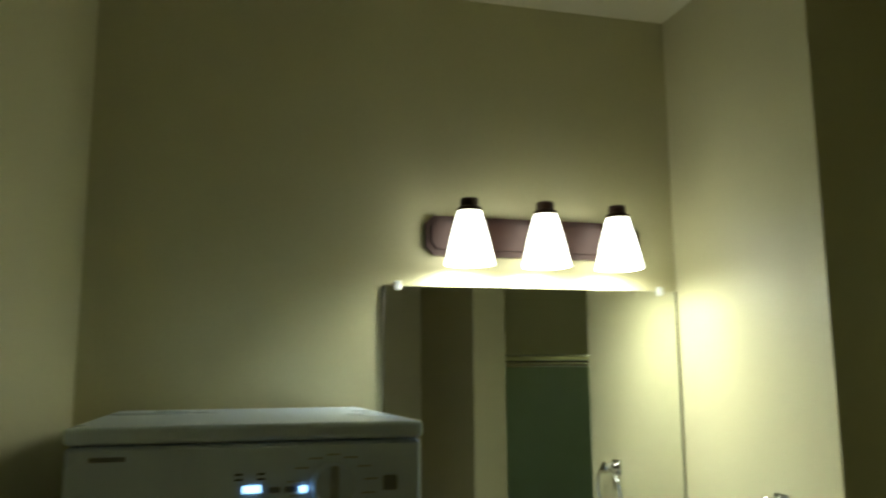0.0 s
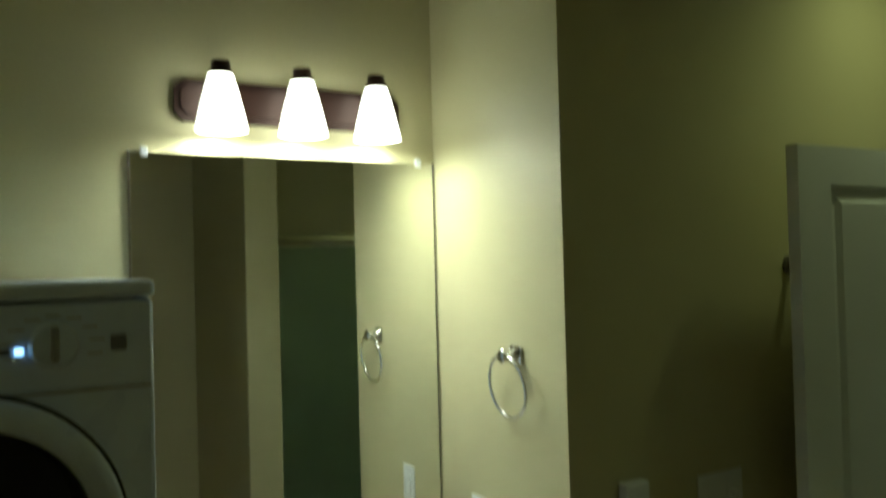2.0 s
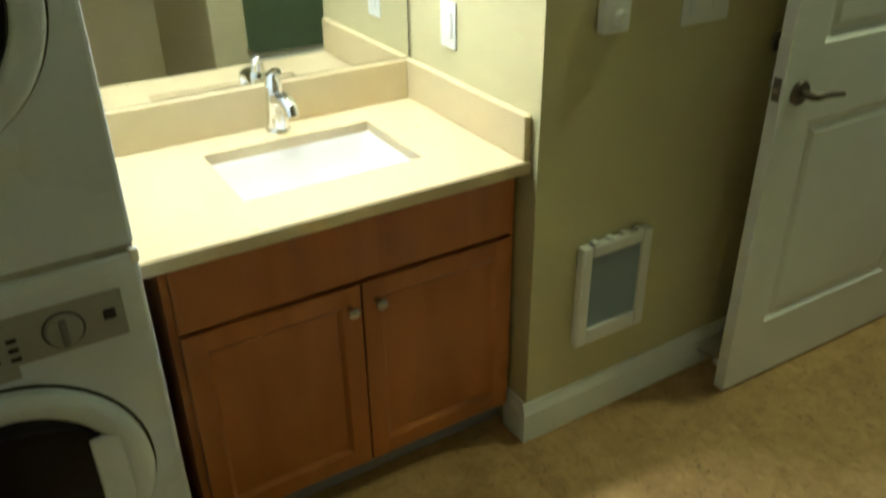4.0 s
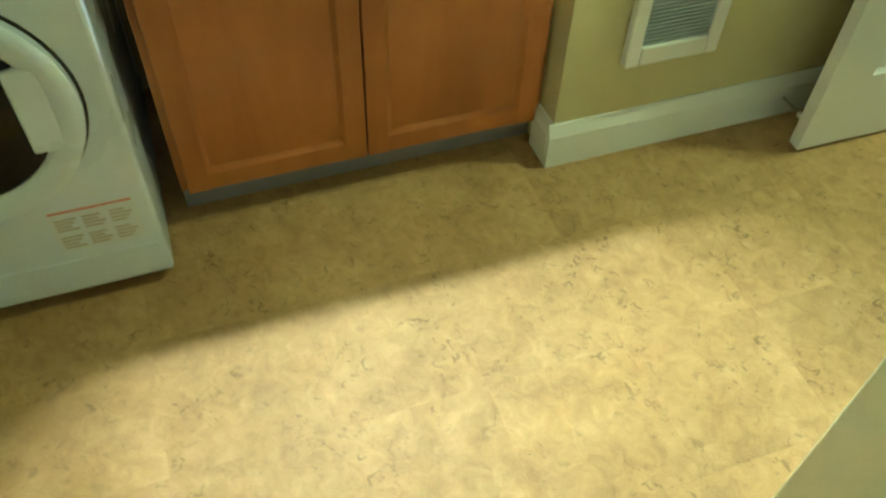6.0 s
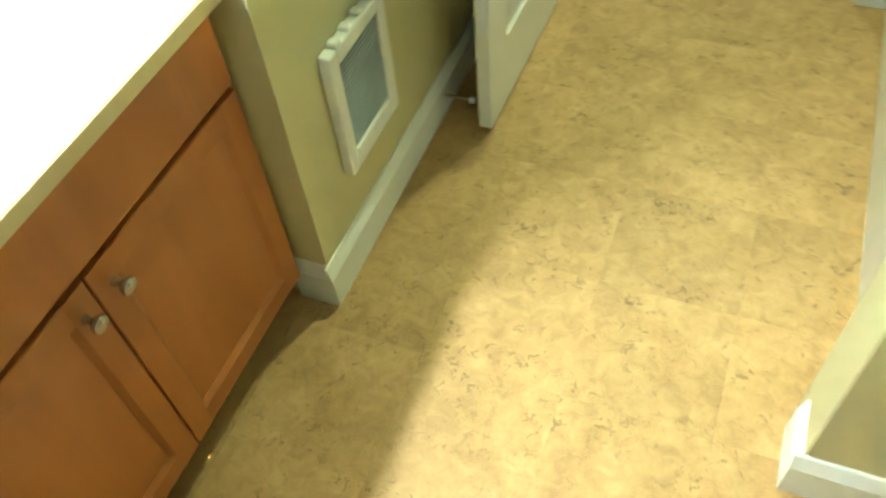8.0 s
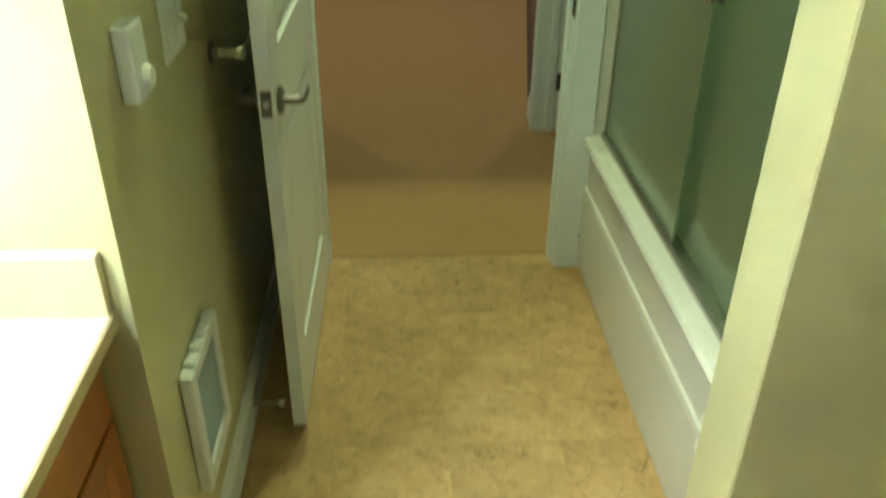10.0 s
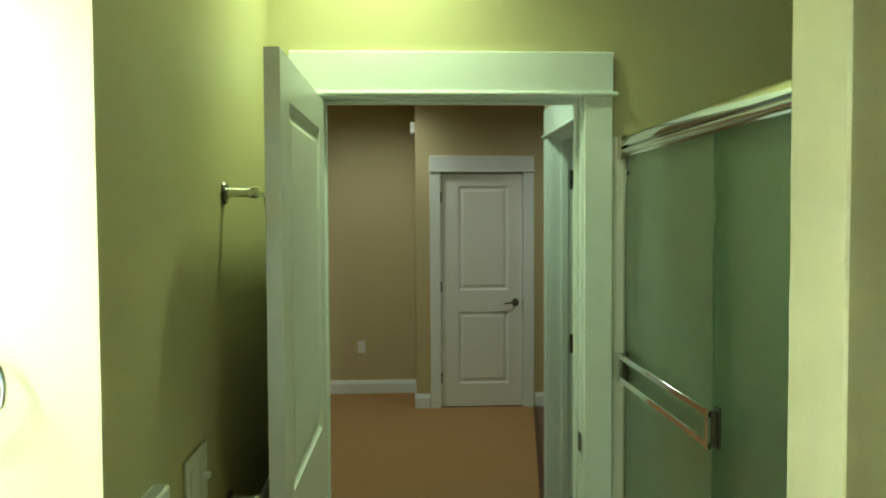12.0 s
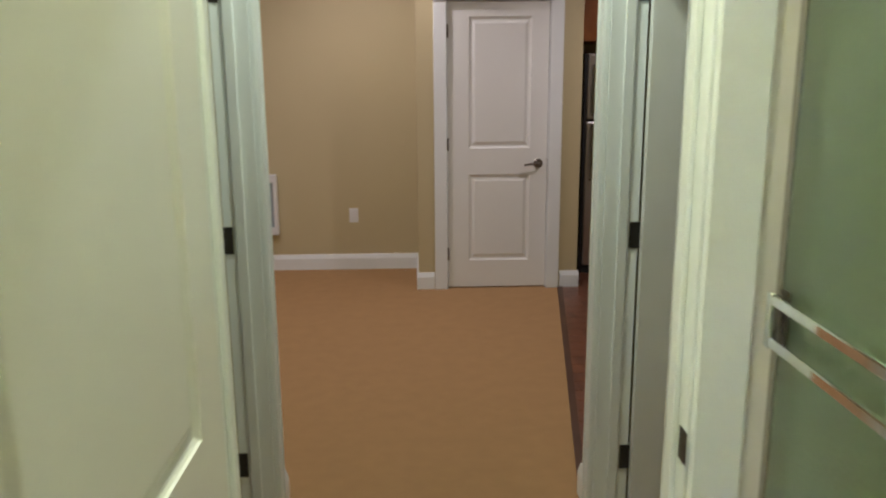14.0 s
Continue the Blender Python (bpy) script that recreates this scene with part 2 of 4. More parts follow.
def tube(points, radius, steps=12, bm=None, closed=False):
    """A round rod along points."""
    out = bm or bmesh.new()
    pts = [Vector(p) for p in points]
    rings = []
    n = len(pts)
    for i, p in enumerate(pts):
        a, b = (pts[(i - 1) % n], pts[(i + 1) % n]) if closed else (pts[max(i - 1, 0)], pts[min(i + 1, n - 1)])
        d = (b - a).normalized()
        side = d.cross(Vector((0, 0, 1)) if abs(d.z) < 0.9 else Vector((1, 0, 0))).normalized()
        up = side.cross(d)
        r = radius[i] if isinstance(radius, (list, tuple)) else radius
        rings.append([out.verts.new(p + (side * math.cos(t) + up * math.sin(t)) * r) for t in (2 * math.pi * k / steps for k in range(steps))])
    for a, b in list(zip(rings, rings[1:])) + ([(rings[-1], rings[0])] if closed else []):
        for k in range(steps):
            out.faces.new((a[k], a[(k + 1) % steps], b[(k + 1) % steps], b[k]))
    if not closed:
        for ring in (rings[0], rings[-1]):
            out.faces.new(ring)
    bmesh.ops.recalc_face_normals(out, faces=out.faces)
    return out


def prism(outline, a, b, axis="y", bm=None):
    """Push a closed outline of two coordinates from a to b along an axis (x: y,z; y: x,z; z: x,y)."""
    out = bm or bmesh.new()
    place = {"x": lambda u, v, w: (w, u, v), "y": lambda u, v, w: (u, w, v), "z": lambda u, v, w: (u, v, w)}[axis]
    r0 = [out.verts.new(place(u, v, a)) for u, v in outline]
    r1 = [out.verts.new(place(u, v, b)) for u, v in outline]
    n = len(outline)
    out.faces.new(r0)
    out.faces.new(r1)
    for k in range(n):
        out.faces.new((r0[k], r0[(k + 1) % n], r1[(k + 1) % n], r1[k]))
    bmesh.ops.recalc_face_normals(out, faces=out.faces)
    return out


def part(name, bm, mat, parent=None, label="", smooth=False):
    """Link a bmesh as one mesh object, under a thing or a part."""
    mesh = bpy.data.meshes.new(name)
    if smooth:
        for f in bm.faces:
            f.smooth = True
        for e in bm.edges:
            if len(e.link_faces) == 2 and e.calc_face_angle(0) > 0.7:
                e.smooth = False
    bm.to_mesh(mesh)
    bm.free()
    mesh.materials.append(mat)
    ob = new(name, mesh)
    if parent:
        ob.parent = parent
        ob.matrix_parent_inverse = parent.matrix_basis.inverted()
    if label:
        tagged(ob, label)
    return ob


def thing(name, label, category, at=(0, 0, 0), group=""):
    ob = new(name)
    ob.empty_display_size = 0.1
    ob.matrix_basis = Matrix.Translation(at)
    return tagged(ob, label, category, group)


def setting(name, bm, mat, label, category):
    return tagged(part(name, bm, mat), label, category, kind="structure")


# ---- the shell ----
XM, H, HR = -0.597, 2.86, 2.74          # mirror wall, bathroom and living room ceilings
YD0, YD1 = 1.445, 1.56                  # bathroom door wall
OL, OR, OH = 0.163, 0.988, 2.05          # its opening
YW0, YW1, XW = -0.112, 0.045, 0.988       # stub wall at the foot of the tub
XR, YB = 2.02, -2.3                     # far walls of the bathroom

setting("wall_mirror", box(XM - 0.12, XM, -1.68, 0.0, 0, H), PAINT, "beige painted wall behind vanity mirror and laundry stack", "wall")
setting("wall_left", boxes((XM - 0.12, 0.0, 0.0, YD0, 0, H)), PAINT, "beige painted bathroom wall with heater and towel bars", "wall")
setting("wall_laundry", box(XM, 0.75, -1.68, -1.56, 0, H), PAINT, "beige painted wall beside the laundry stack", "wall")
setting("wall_laundry_return", box(0.63, 0.75, YB, -1.68, 0, H), PAINT, "beige painted return wall", "wall")
setting("wall_back", box(0.63, XR + 0.12, YB - 0.12, YB, 0, H), PAINT, "plain beige painted back wall", "wall")
setting("wall_right", box(XR, XR + 0.12, YB, YD0, 0, H), PAINT, "plain beige painted far bathroom wall", "wall")
setting("wall_stub", box(XW, XR, YW0, YW1, 0, H, 0.004), PAINT, "beige painted stub wall at the end of the tub", "wall")
setting("wall_door", boxes((XM - 0.12, OL - 0.02, YD0, YD1, 0, H), (OR + 0.02, XR + 0.12, YD0, YD1, 0, H), (OL - 0.02, OR + 0.02, YD0, YD1, OH + 0.02, H)), PAINT, "beige painted wall around the bathroom doorway", "wall")
LX, LY, LR = 0.36, 1.12, 0.0605          # recessed light over the passage
setting("ceiling_bathroom", boxes((XM - 0.12, LX - LR, YB - 0.12, YD1, H, H + 0.1), (LX + LR, XR + 0.12, YB - 0.12, YD1, H, H + 0.1), (LX - LR, LX + LR, YB - 0.12, LY - LR, H, H + 0.1), (LX - LR, LX + LR, LY + LR, YD1, H, H + 0.1), (LX - LR, LX + LR, LY - LR, LY + LR, H + 0.07, H + 0.1)), CEIL, "off-white painted bathroom ceiling", "ceiling")
FLOOR = setting("floor", box(XM - 0.12, XR + 0.12, YB - 0.12, 1.535, -0.1, -0.004), BRONZE, "tan mottled vinyl tile floor", "floor")

# hall and living room
HL, HRX, YH = 0.0, 1.13, 2.93
setting("carpet", box(-3.2, 4.2, 1.535, 7.7, -0.1, 0.002), CARPET, "tan cut-pile carpet floor", "carpet")
setting("wall_hall_left", boxes((HL - 0.115, HL, YD1, 1.92, 0, HR), (HL - 0.115, HL, 2.75, YH, 0, HR), (HL - 0.115, HL, 1.92, 2.75, OH + 0.02, HR)), PAINT_ROOM, "tan painted short hall wall", "wall")
setting("wall_hall_right", boxes((HRX, HRX + 0.115, YD1, 1.92, 0, HR), (HRX, HRX + 0.115, 2.75, YH, 0, HR), (HRX, HRX + 0.115, 1.92, 2.75, OH + 0.02, HR)), PAINT_ROOM, "tan painted short hall wall", "wall")
setting("wall_room_left", box(-3.2, HL - 0.115, YH - 0.115, YH, 0, HR), PAINT_ROOM, "tan painted living room wall", "wall")
setting("wall_room_right", box(HRX + 0.115, 4.2, YH - 0.115, YH, 0, HR), PAINT_ROOM, "tan painted living room wall", "wall")
setting("wall_room_rear", box(-3.2, 0.525, 6.53, 6.65, 0, HR), PAINT_ROOM, "tan painted rear living room wall with outlet", "wall")
setting("wall_closet", boxes((0.525, 0.722, 5.89, 6.005, 0, HR), (1.475, 1.69, 5.89, 6.005, 0, HR), (0.722, 1.475, 5.89, 6.005, 2.071, HR)), PAINT_ROOM, "tan painted closet wall around white door", "wall")
setting("wall_closet_left", box(0.525, 0.64, 6.005, 7.7, 0, HR), PAINT_ROOM, "tan painted closet side wall", "wall")
setting("wall_closet_right", box(1.575, 1.69, 6.005, 7.7, 0, HR), PAINT_ROOM, "tan painted closet side wall", "wall")
setting("wall_west", box(-3.32, -3.2, YH - 0.115, 6.65, 0, HR), PAINT_ROOM, "tan painted living room side wall", "wall")
setting("wall_east", box(4.2, 4.32, YH - 0.115, 7.7, 0, HR), PAINT_ROOM, "tan painted kitchen side wall", "wall")
setting("wall_kitchen_rear", box(0.64, 4.32, 7.7, 7.82, 0, HR), PAINT_ROOM, "tan painted kitchen rear wall", "wall")
setting("wall_dark_left", box(-1.3, -1.2, YD1, YH - 0.115, 0, HR), PAINT_ROOM, "plain wall behind the hall", "wall")
setting("wall_dark_right", box(2.4, 2.5, YD1, YH - 0.115, 0, HR), PAINT_ROOM, "plain wall behind the hall", "wall")
setting("ceiling_room", box(-3.32, 4.32, YD1, 7.82, HR, HR + 0.1), CEIL, "off-white painted living room ceiling", "ceiling")

BASE = [(0, 0), (0.0145, 0), (0.0145, 0.092), (0.0135, 0.095), (0.0065, 0.118), (0.0055, 0.124), (0.003, 0.127), (0, 0.127)]


def baseboard(axis, a, b, wall, out, label="white painted baseboard with a moulded top edge"):
    """A run from a to b along an axis, on a wall plane, facing out (+1 or -1)."""
    outline = [(wall + out * u, v) for u, v in BASE]
    return setting("baseboard", prism(outline, a, b, axis), TRIM, label, "baseboard")


baseboard("y", -0.014, YD0, 0.0, 1)
baseboard("x", -0.085, 0.0, 0.0, -1)
baseboard("x", XW - 0.014, XR, YW0, -1)
baseboard("y", YW0, 0.0, XW, -1)
baseboard("x", XM, 0.75, -1.56, 1)
baseboard("y", YB, YW0, XR, -1)
baseboard("x", -3.2, 0.525, 6.53, -1)
baseboard("x", 0.511, 0.641, 5.89, -1)
baseboard("x", 1.562, 1.704, 5.89, -1)
baseboard("y", 5.89, 6.53, 0.525, -1)
baseboard("y", 5.89, 7.7, 1.69, 1)
baseboard("y", 2.826, YH + 0.014, HL, 1)
baseboard("y", 2.826, YH + 0.014, HRX, -1)
baseboard("x", -3.2, HL, YH, 1)
baseboard("x", HRX, 4.2, YH, 1)


def doorway(name, axis, a, b, top, face0, face1, sides, head=0.125, label="white painted door frame with flat casing and head"):
    """Jambs, stops and casings round an opening a..b along an axis, through a wall from face0 to face1. sides: which faces get casing, with how far it runs past a and b."""
    root = thing(name, label, "door frame", (0, 0, 0))
    root["kind"] = "structure"

    def put(u0, u1, w0, w1, z0, z1, bevel):
        return box(u0, u1, w0, w1, z0, z1, bevel) if axis == "x" else box(w0, w1, u0, u1, z0, z1, bevel)

    t = 0.019
    for u0, u1, s in ((a - t, a, 1), (b, b + t, -1)):
        part("jamb", put(u0, u1, face0 - 0.001, face1 + 0.001, 0, top + t, 0.001), TRIM, root)
        e = a if s > 0 else b
        mid = face0 + sides.get("stop", 0.045) if face1 > face0 else face0 - 0.045
        part("stop", put(*sorted((e, e + s * 0.011)), mid, mid + 0.032, 0, top - 0.0005, 0.002), TRIM, root)
    part("head_jamb", put(a, b, face0 - 0.001, face1 + 0.001, top, top + t, 0.001), TRIM, root)
    mid = face0 + sides.get("stop", 0.045)
    part("head_stop", put(a + 0.011, b - 0.011, mid, mid + 0.032, top - 0.011, top - 0.0005, 0.002), TRIM, root)
    w = 0.09
    for face, s in ((face0, -1), (face1, 1)):
        if face not in sides["cased"]:
            continue
        f0, f1 = sorted((face + s * 0.001, face + s * 0.019))
        for u0, u1 in ((a - 0.006 - w, a - 0.006), (b + 0.006, b + 0.006 + w)):
            cs = part("casing", put(u0, u1, f0, f1, 0, top + 0.006, 0.003), TRIM, root)
            if "hall" not in name:
                continue
            inner = u1 - 0.014 if u1 <= a else u0 + 0.002
            g = sorted((face + s * 0.018, face + s * 0.0235))
            part("bead", put(inner, inner + 0.012, *g, 0, top + 0.004, 0.0025), TRIM, cs)
            outer = u0 + 0.002 if u1 <= a else u1 - 0.02
            part("back_band", put(outer, outer + 0.018, *g, 0, top + 0.004, 0.0025), TRIM, cs)
        f2 = sorted((face + s * 0.001, face + s * 0.034))
        part("fillet", put(a - w - 0.022, b + w + 0.022, *f2, top + 0.006, top + 0.019, 0.004), TRIM, root)
        f3 = sorted((face + s * 0.001, face + s * 0.023))
        part("head_casing", put(a - w - 0.008, b + w + 0.008, *f3, top + 0.019, top + 0.019 + head, 0.003), TRIM, root)
    return root


doorway("door_frame_bathroom", "x", OL, OR, OH, YD0, YD1, {"cased": (YD0,), "stop": 0.045})
doorway("door_frame_closet", "x", 0.741, 1.456, 2.052, 5.89, 6.005, {"cased": (5.89,), "stop": 0.05}, 0.128)
doorway("door_frame_hall_left", "y", 1.94, 2.73, OH, HL - 0.115, HL, {"cased": (HL,), "stop": 0.04})
doorway("door_frame_hall_right", "y", 1.94, 2.73, OH, HRX, HRX + 0.115, {"cased": (HRX,), "stop": 0.045})


def door_leaf(width, height, thick, panels):
    """A moulded leaf lying along +x from its hinge edge, its faces at y = 0 and y = thick: rails, stiles and sunken panels, both sides."""
    bm = bmesh.new()
    xs = sorted({0.0, width, *(p[0] for p in panels), *(p[1] for p in panels)})
    zs = sorted({0.0, height, *(p[2] for p in panels), *(p[3] for p in panels)})
    for side, y in ((0, 0.0), (1, thick)):
        sgn = 1 if side == 0 else -1
        for x0, x1 in zip(xs, xs[1:]):
            for z0, z1 in zip(zs, zs[1:]):
                if any(p[0] <= x0 and x1 <= p[1] and p[2] <= z0 and z1 <= p[3] for p in panels):
                    continue
                bm.faces.new([bm.verts.new(c) for c in ((x0, y, z0), (x1, y, z0), (x1, y, z1), (x0, y, z1))])
        for x0, x1, z0, z1 in panels:
            rings = []
            for ins, d in ((0, 0), (0.003, 0.004), (0.012, 0.0095), (0.02, 0.0105), (0.026, 0.0105), (0.044, 0.0035), (0.048, 0.003)):
                yy = y + sgn * d
                rings.append([bm.verts.new(c) for c in ((x0 + ins, yy, z0 + ins), (x1 - ins, yy, z0 + ins), (x1 - ins, yy, z1 - ins), (x0 + ins, yy, z1 - ins))])
            for r0, r1 in zip(rings, rings[1:]):
                for k in range(4):
                    bm.faces.new((r0[k], r0[(k + 1) % 4], r1[(k + 1) % 4], r1[k]))
            bm.faces.new(rings[-1])
    for x in (0.0, width):
        bm.faces.new([bm.verts.new(c) for c in ((x, 0, 0), (x, thick, 0), (x, thick, height), (x, 0, height))])
    for z in (0.0, height):
        bm.faces.new([bm.verts.new(c) for c in ((0, 0, z), (width, 0, z), (width, thick, z), (0, thick, z))])
    bmesh.ops.remove_doubles(bm, verts=bm.verts, dist=0.0004)
    bmesh.ops.recalc_face_normals(bm, faces=bm.faces)
    return bm


def lever_handle(root, x, z, face, out, way, mat):
    """A round rose, a neck and a curved lever on one face of a leaf; way: +1 or -1 along x."""
    y = face
    part("rose", lathe([(0.001, 0), (0.032, 0), (0.033, 0.004 * out), (0.028, 0.010 * out), (0.012, 0.011 * out)], (x, y, z), "y", 28), mat, root, "round lever rose", True)
    pts = [(x, y + out * 0.008, z), (x, y + out * 0.042, z), (x + way * 0.006, y + out * 0.050, z), (x + way * 0.03, y + out * 0.054, z + 0.003), (x + way * 0.07, y + out * 0.054, z - 0.002), (x + way * 0.105, y + out * 0.052, z - 0.008)]
    part("lever", tube(pts, [0.010, 0.010, 0.010, 0.0095, 0.008, 0.0065], 14), mat, root, "curved dark metal lever", True)



# bathroom door, standing open along the left wall
bd = thing("door", "white two-panel bathroom door standing open against the wall", "door")
W = 0.818
part("leaf", door_leaf(W, 2.03, 0.035, [(0.125, W - 0.125, 0.205, 0.83), (0.125, W - 0.125, 1.03, 1.93)]), DOORW, bd, "white moulded two-panel leaf")
lever_handle(bd, W - 0.065, 0.917, 0.035, 1, -1, PEWTER)
lever_handle(bd, W - 0.065, 0.917, 0.0, -1, -1, PEWTER)
part("latch_plate", box(W, W + 0.0015, 0.006, 0.029, 0.90, 0.96, 0.0005), PEWTER, bd, "dark latch plate")
part("latch_bolt", prism([(W + 0.0015, 0.010), (W + 0.011, 0.012), (W + 0.0015, 0.024)], 0.922, 0.938, "z"), BRUSH, bd)
for z in (0.25, 1.05, 1.85):
    part("hinge", lathe([(0.0065, z - 0.045), (0.0065, z + 0.045)], (-0.002, -0.004, 0), "z", 12), PEWTER, bd, smooth=True)
bd.matrix_basis = Matrix.Translation((0.136, YD0 - 0.005, 0.01)) @ Matrix.Rotation(radians(-90.9), 4, "Z")

# closet door, shut
cd = thing("door", "white two-panel closet door, shut", "door")
W = 0.709
part("leaf", door_leaf(W, 2.032, 0.035, [(0.148, W - 0.122, 0.2, 0.83), (0.148, W - 0.122, 1.02, 1.925)]), DOORW, cd, "white moulded two-panel leaf")
lever_handle(cd, W - 0.062, 0.91, 0.0, -1, -1, PEWTER)
for z in (0.25, 1.05, 1.83):
    part("hinge", lathe([(0.008, z - 0.045), (0.008, z + 0.045)], (-0.002, -0.006, 0), "z", 12), PEWTER, cd, smooth=True)
part("latch_plate", box(W, W + 0.004, -0.004, 0.014, 0.88, 0.94), PEWTER, cd)
cd.matrix_basis = Matrix.Translation((0.744, 5.901, 0.012))

# doors of the short hall, open into the side rooms
for x, turn, far in ((HRX + 0.121, 0, 1), (HL - 0.121, 180, -1)):
    hd = thing("door", "white two-panel hall door standing open into a side room", "door", group="open hall doors")
    part("leaf", door_leaf(0.79, 2.03, 0.035, [(0.115, 0.675, 0.235, 0.85), (0.115, 0.675, 1.04, 1.93)]), DOORW, hd)
    lever_handle(hd, 0.725, 0.93, 0.0 if far > 0 else 0.035, -1 if far > 0 else 1, -1, PEWTER)
    hd.matrix_basis = Matrix.Translation((x, 2.69 if far > 0 else 2.725, 0.01)) @ Matrix.Rotation(radians(turn), 4, "Z")
for fname, x in (("door_frame_hall_right", HRX + 0.086), ("door_frame_hall_left", HL - 0.086 - 0.042)):
    for z in (0.26, 1.06, 1.85):
        part("hinge", box(x, x + 0.042, 2.7255, 2.7285, z - 0.045, z + 0.045, 0.0008), HINGE, bpy.data.objects[fname], "dark metal hinge leaf")
frame_b = bpy.data.objects["door_frame_bathroom"]
part("strike_plate", box(OR - 0.003, OR - 0.0005, YD0 - 0.006, YD0 + 0.032, 0.91, 0.972, 0.001), HINGE, frame_b, "dark strike plate")

# ---- vanity ----
CT, CX, CY = 0.836, -0.028, -0.9       # counter top height, front edge, end by the washer
BX0, BX1, BY0, BY1 = -0.473, -0.18, -0.643, -0.203

vc = thing("vanity_cabinet", "cinnamon-stained maple vanity cabinet with two shaker doors", "vanity cabinet")
part("side_panel", boxes((XM + 0.004, -0.1395, -0.862, -0.846, 0.0, 0.088), (XM + 0.004, -0.1, -0.862, -0.846, 0.088, 0.801)), CABINET, vc)
part("side_panel", boxes((XM + 0.004, -0.1395, -0.02, -0.003, 0.0, 0.088), (XM + 0.004, -0.1, -0.02, -0.003, 0.088, 0.801)), CABINET, vc)
part("bottom", box(XM + 0.004, -0.1, -0.846, -0.02, 0.0885, 0.108), CABINET, vc)
part("back", box(XM + 0.004, XM + 0.012, -0.846, -0.02, 0.108, 0.801), CABINET, vc)
part("face_frame", boxes((-0.1, -0.082, -0.862, -0.834, 0.088, 0.801), (-0.1, -0.082, -0.038, -0.003, 0.088, 0.801), (-0.1, -0.082, -0.834, -0.038, 0.778, 0.801), (-0.1, -0.082, -0.834, -0.038, 0.6, 0.64), (-0.1, -0.082, -0.834, -0.038, 0.088, 0.112), bevel=0.0008), CABINET, vc)
part("toe_kick", box(-0.139, -0.121, -0.862, -0.003, 0.0, 0.0875), material("grey_vinyl_base", (0.25, 0.25, 0.28), 0.45, vary=0.06), vc, "grey vinyl toe kick")
part("drawer_front", box(-0.081, -0.062, -0.846, -0.02, 0.635, 0.785, 0.003, seg=2), CABINET, vc, "plain false drawer front")
for y0, y1 in ((-0.846, -0.441), (-0.437, -0.02)):
    w = 0.058
    z0, z1 = 0.094, 0.622
    door = part("cabinet_door", box(-0.08, -0.072, y0 + w - 0.004, y1 - w + 0.004, z0 + w - 0.004, z1 - w + 0.004), CABINET, vc, "shaker door with a flat recessed panel")
    f, k, c = -0.062, -0.081, 0.011
    for a0, a1, inner in ((y0, y0 + w, 1), (y1 - w, y1, -1)):
        o, q = (a0, a1) if inner > 0 else (a1, a0)
        part("stile", prism([(k, o), (f - 0.002, o), (f, o + inner * 0.002), (f, q - inner * c), (f - 0.0095, q), (k, q)], z0, z1, "z"), CABINET, door)
    for a0, a1, inner in ((z0, z0 + w, 1), (z1 - w, z1, -1)):
        o, q = (a0, a1) if inner > 0 else (a1, a0)
        part("rail", prism([(k + 0.001, o), (f - 0.0022, o), (f - 0.0002, o + inner * 0.002), (f - 0.0002, q - inner * c), (f - 0.0095, q), (k + 0.001, q)], y0 + w - c, y1 - w + c, "y"), CABINET, door)
    ky = -0.472 if y0 < -0.5 else -0.402
    part("knob", lathe([(0.001, -0.062), (0.008, -0.062), (0.006, -0.054), (0.0055, -0.048), (0.012, -0.042), (0.0155, -0.036), (0.0145, -0.031), (0.008, -0.028), (0.001, -0.0275)], (0, ky, 0.57), "x", 24), BRUSH, door, "brushed nickel knob", True)

ct = thing("countertop", "cream quartz countertop with backsplash and undermount cutout", "countertop")
slab = bmesh.new()
for r in ((XM + 0.003, BX0, CY, -0.001), (BX1, CX, CY, -0.001), (BX0, BX1, CY, BY0), (BX0, BX1, BY1, -0.001)):
    box(r[0], r[1], r[2], r[3], CT - 0.034, CT, bm=slab)
bmesh.ops.remove_doubles(slab, verts=slab.verts, dist=0.0002)
part("slab", slab, QUARTZ, ct)
part("front_edge", prism([(CX, CT - 0.034), (CX + 0.004, CT - 0.031), (CX + 0.004, CT - 0.004), (CX, CT)], CY, -0.001, "y"), QUARTZ, ct)
part("backsplash", box(XM + 0.003, XM + 0.022, CY, -0.021, CT + 0.0005, CT + 0.11, 0.002), QUARTZ, ct)
part("side_splash", box(XM + 0.003, CX, -0.021, -0.001, CT + 0.0005, CT + 0.11, 0.002), QUARTZ, ct)

sk = thing("sink", "white porcelain rectangular undermount sink", "sink")
bowl = bmesh.new()
rings = []
for ins, z in ((-0.012, CT - 0.0345), (-0.004, CT - 0.0345), (0.004, CT - 0.05), (0.012, CT - 0.11), (0.03, CT - 0.15), (0.06, CT - 0.162), (0.11, CT - 0.166)):
    x0, x1, y0, y1 = BX0 + ins, BX1 - ins, BY0 + ins, BY1 - ins
    rr = 0.02 + max(ins, 0) * 0.3
    ring = []
    for cx, cy, a0 in ((x1 - rr, y1 - rr, 0), (x0 + rr, y1 - rr, 90), (x0 + rr, y0 + rr, 180), (x1 - rr, y0 + rr, 270)):
        for k in range(6):
            a = radians(a0 + 18 * k)
            ring.append(bowl.verts.new((cx + rr * math.cos(a), cy + rr * math.sin(a), z)))
    rings.append(ring)
for r0, r1 in zip(rings, rings[1:]):
    for k in range(len(r0)):
        bowl.faces.new((r0[k], r0[(k + 1) % len(r0)], r1[(k + 1) % len(r0)], r1[k]))
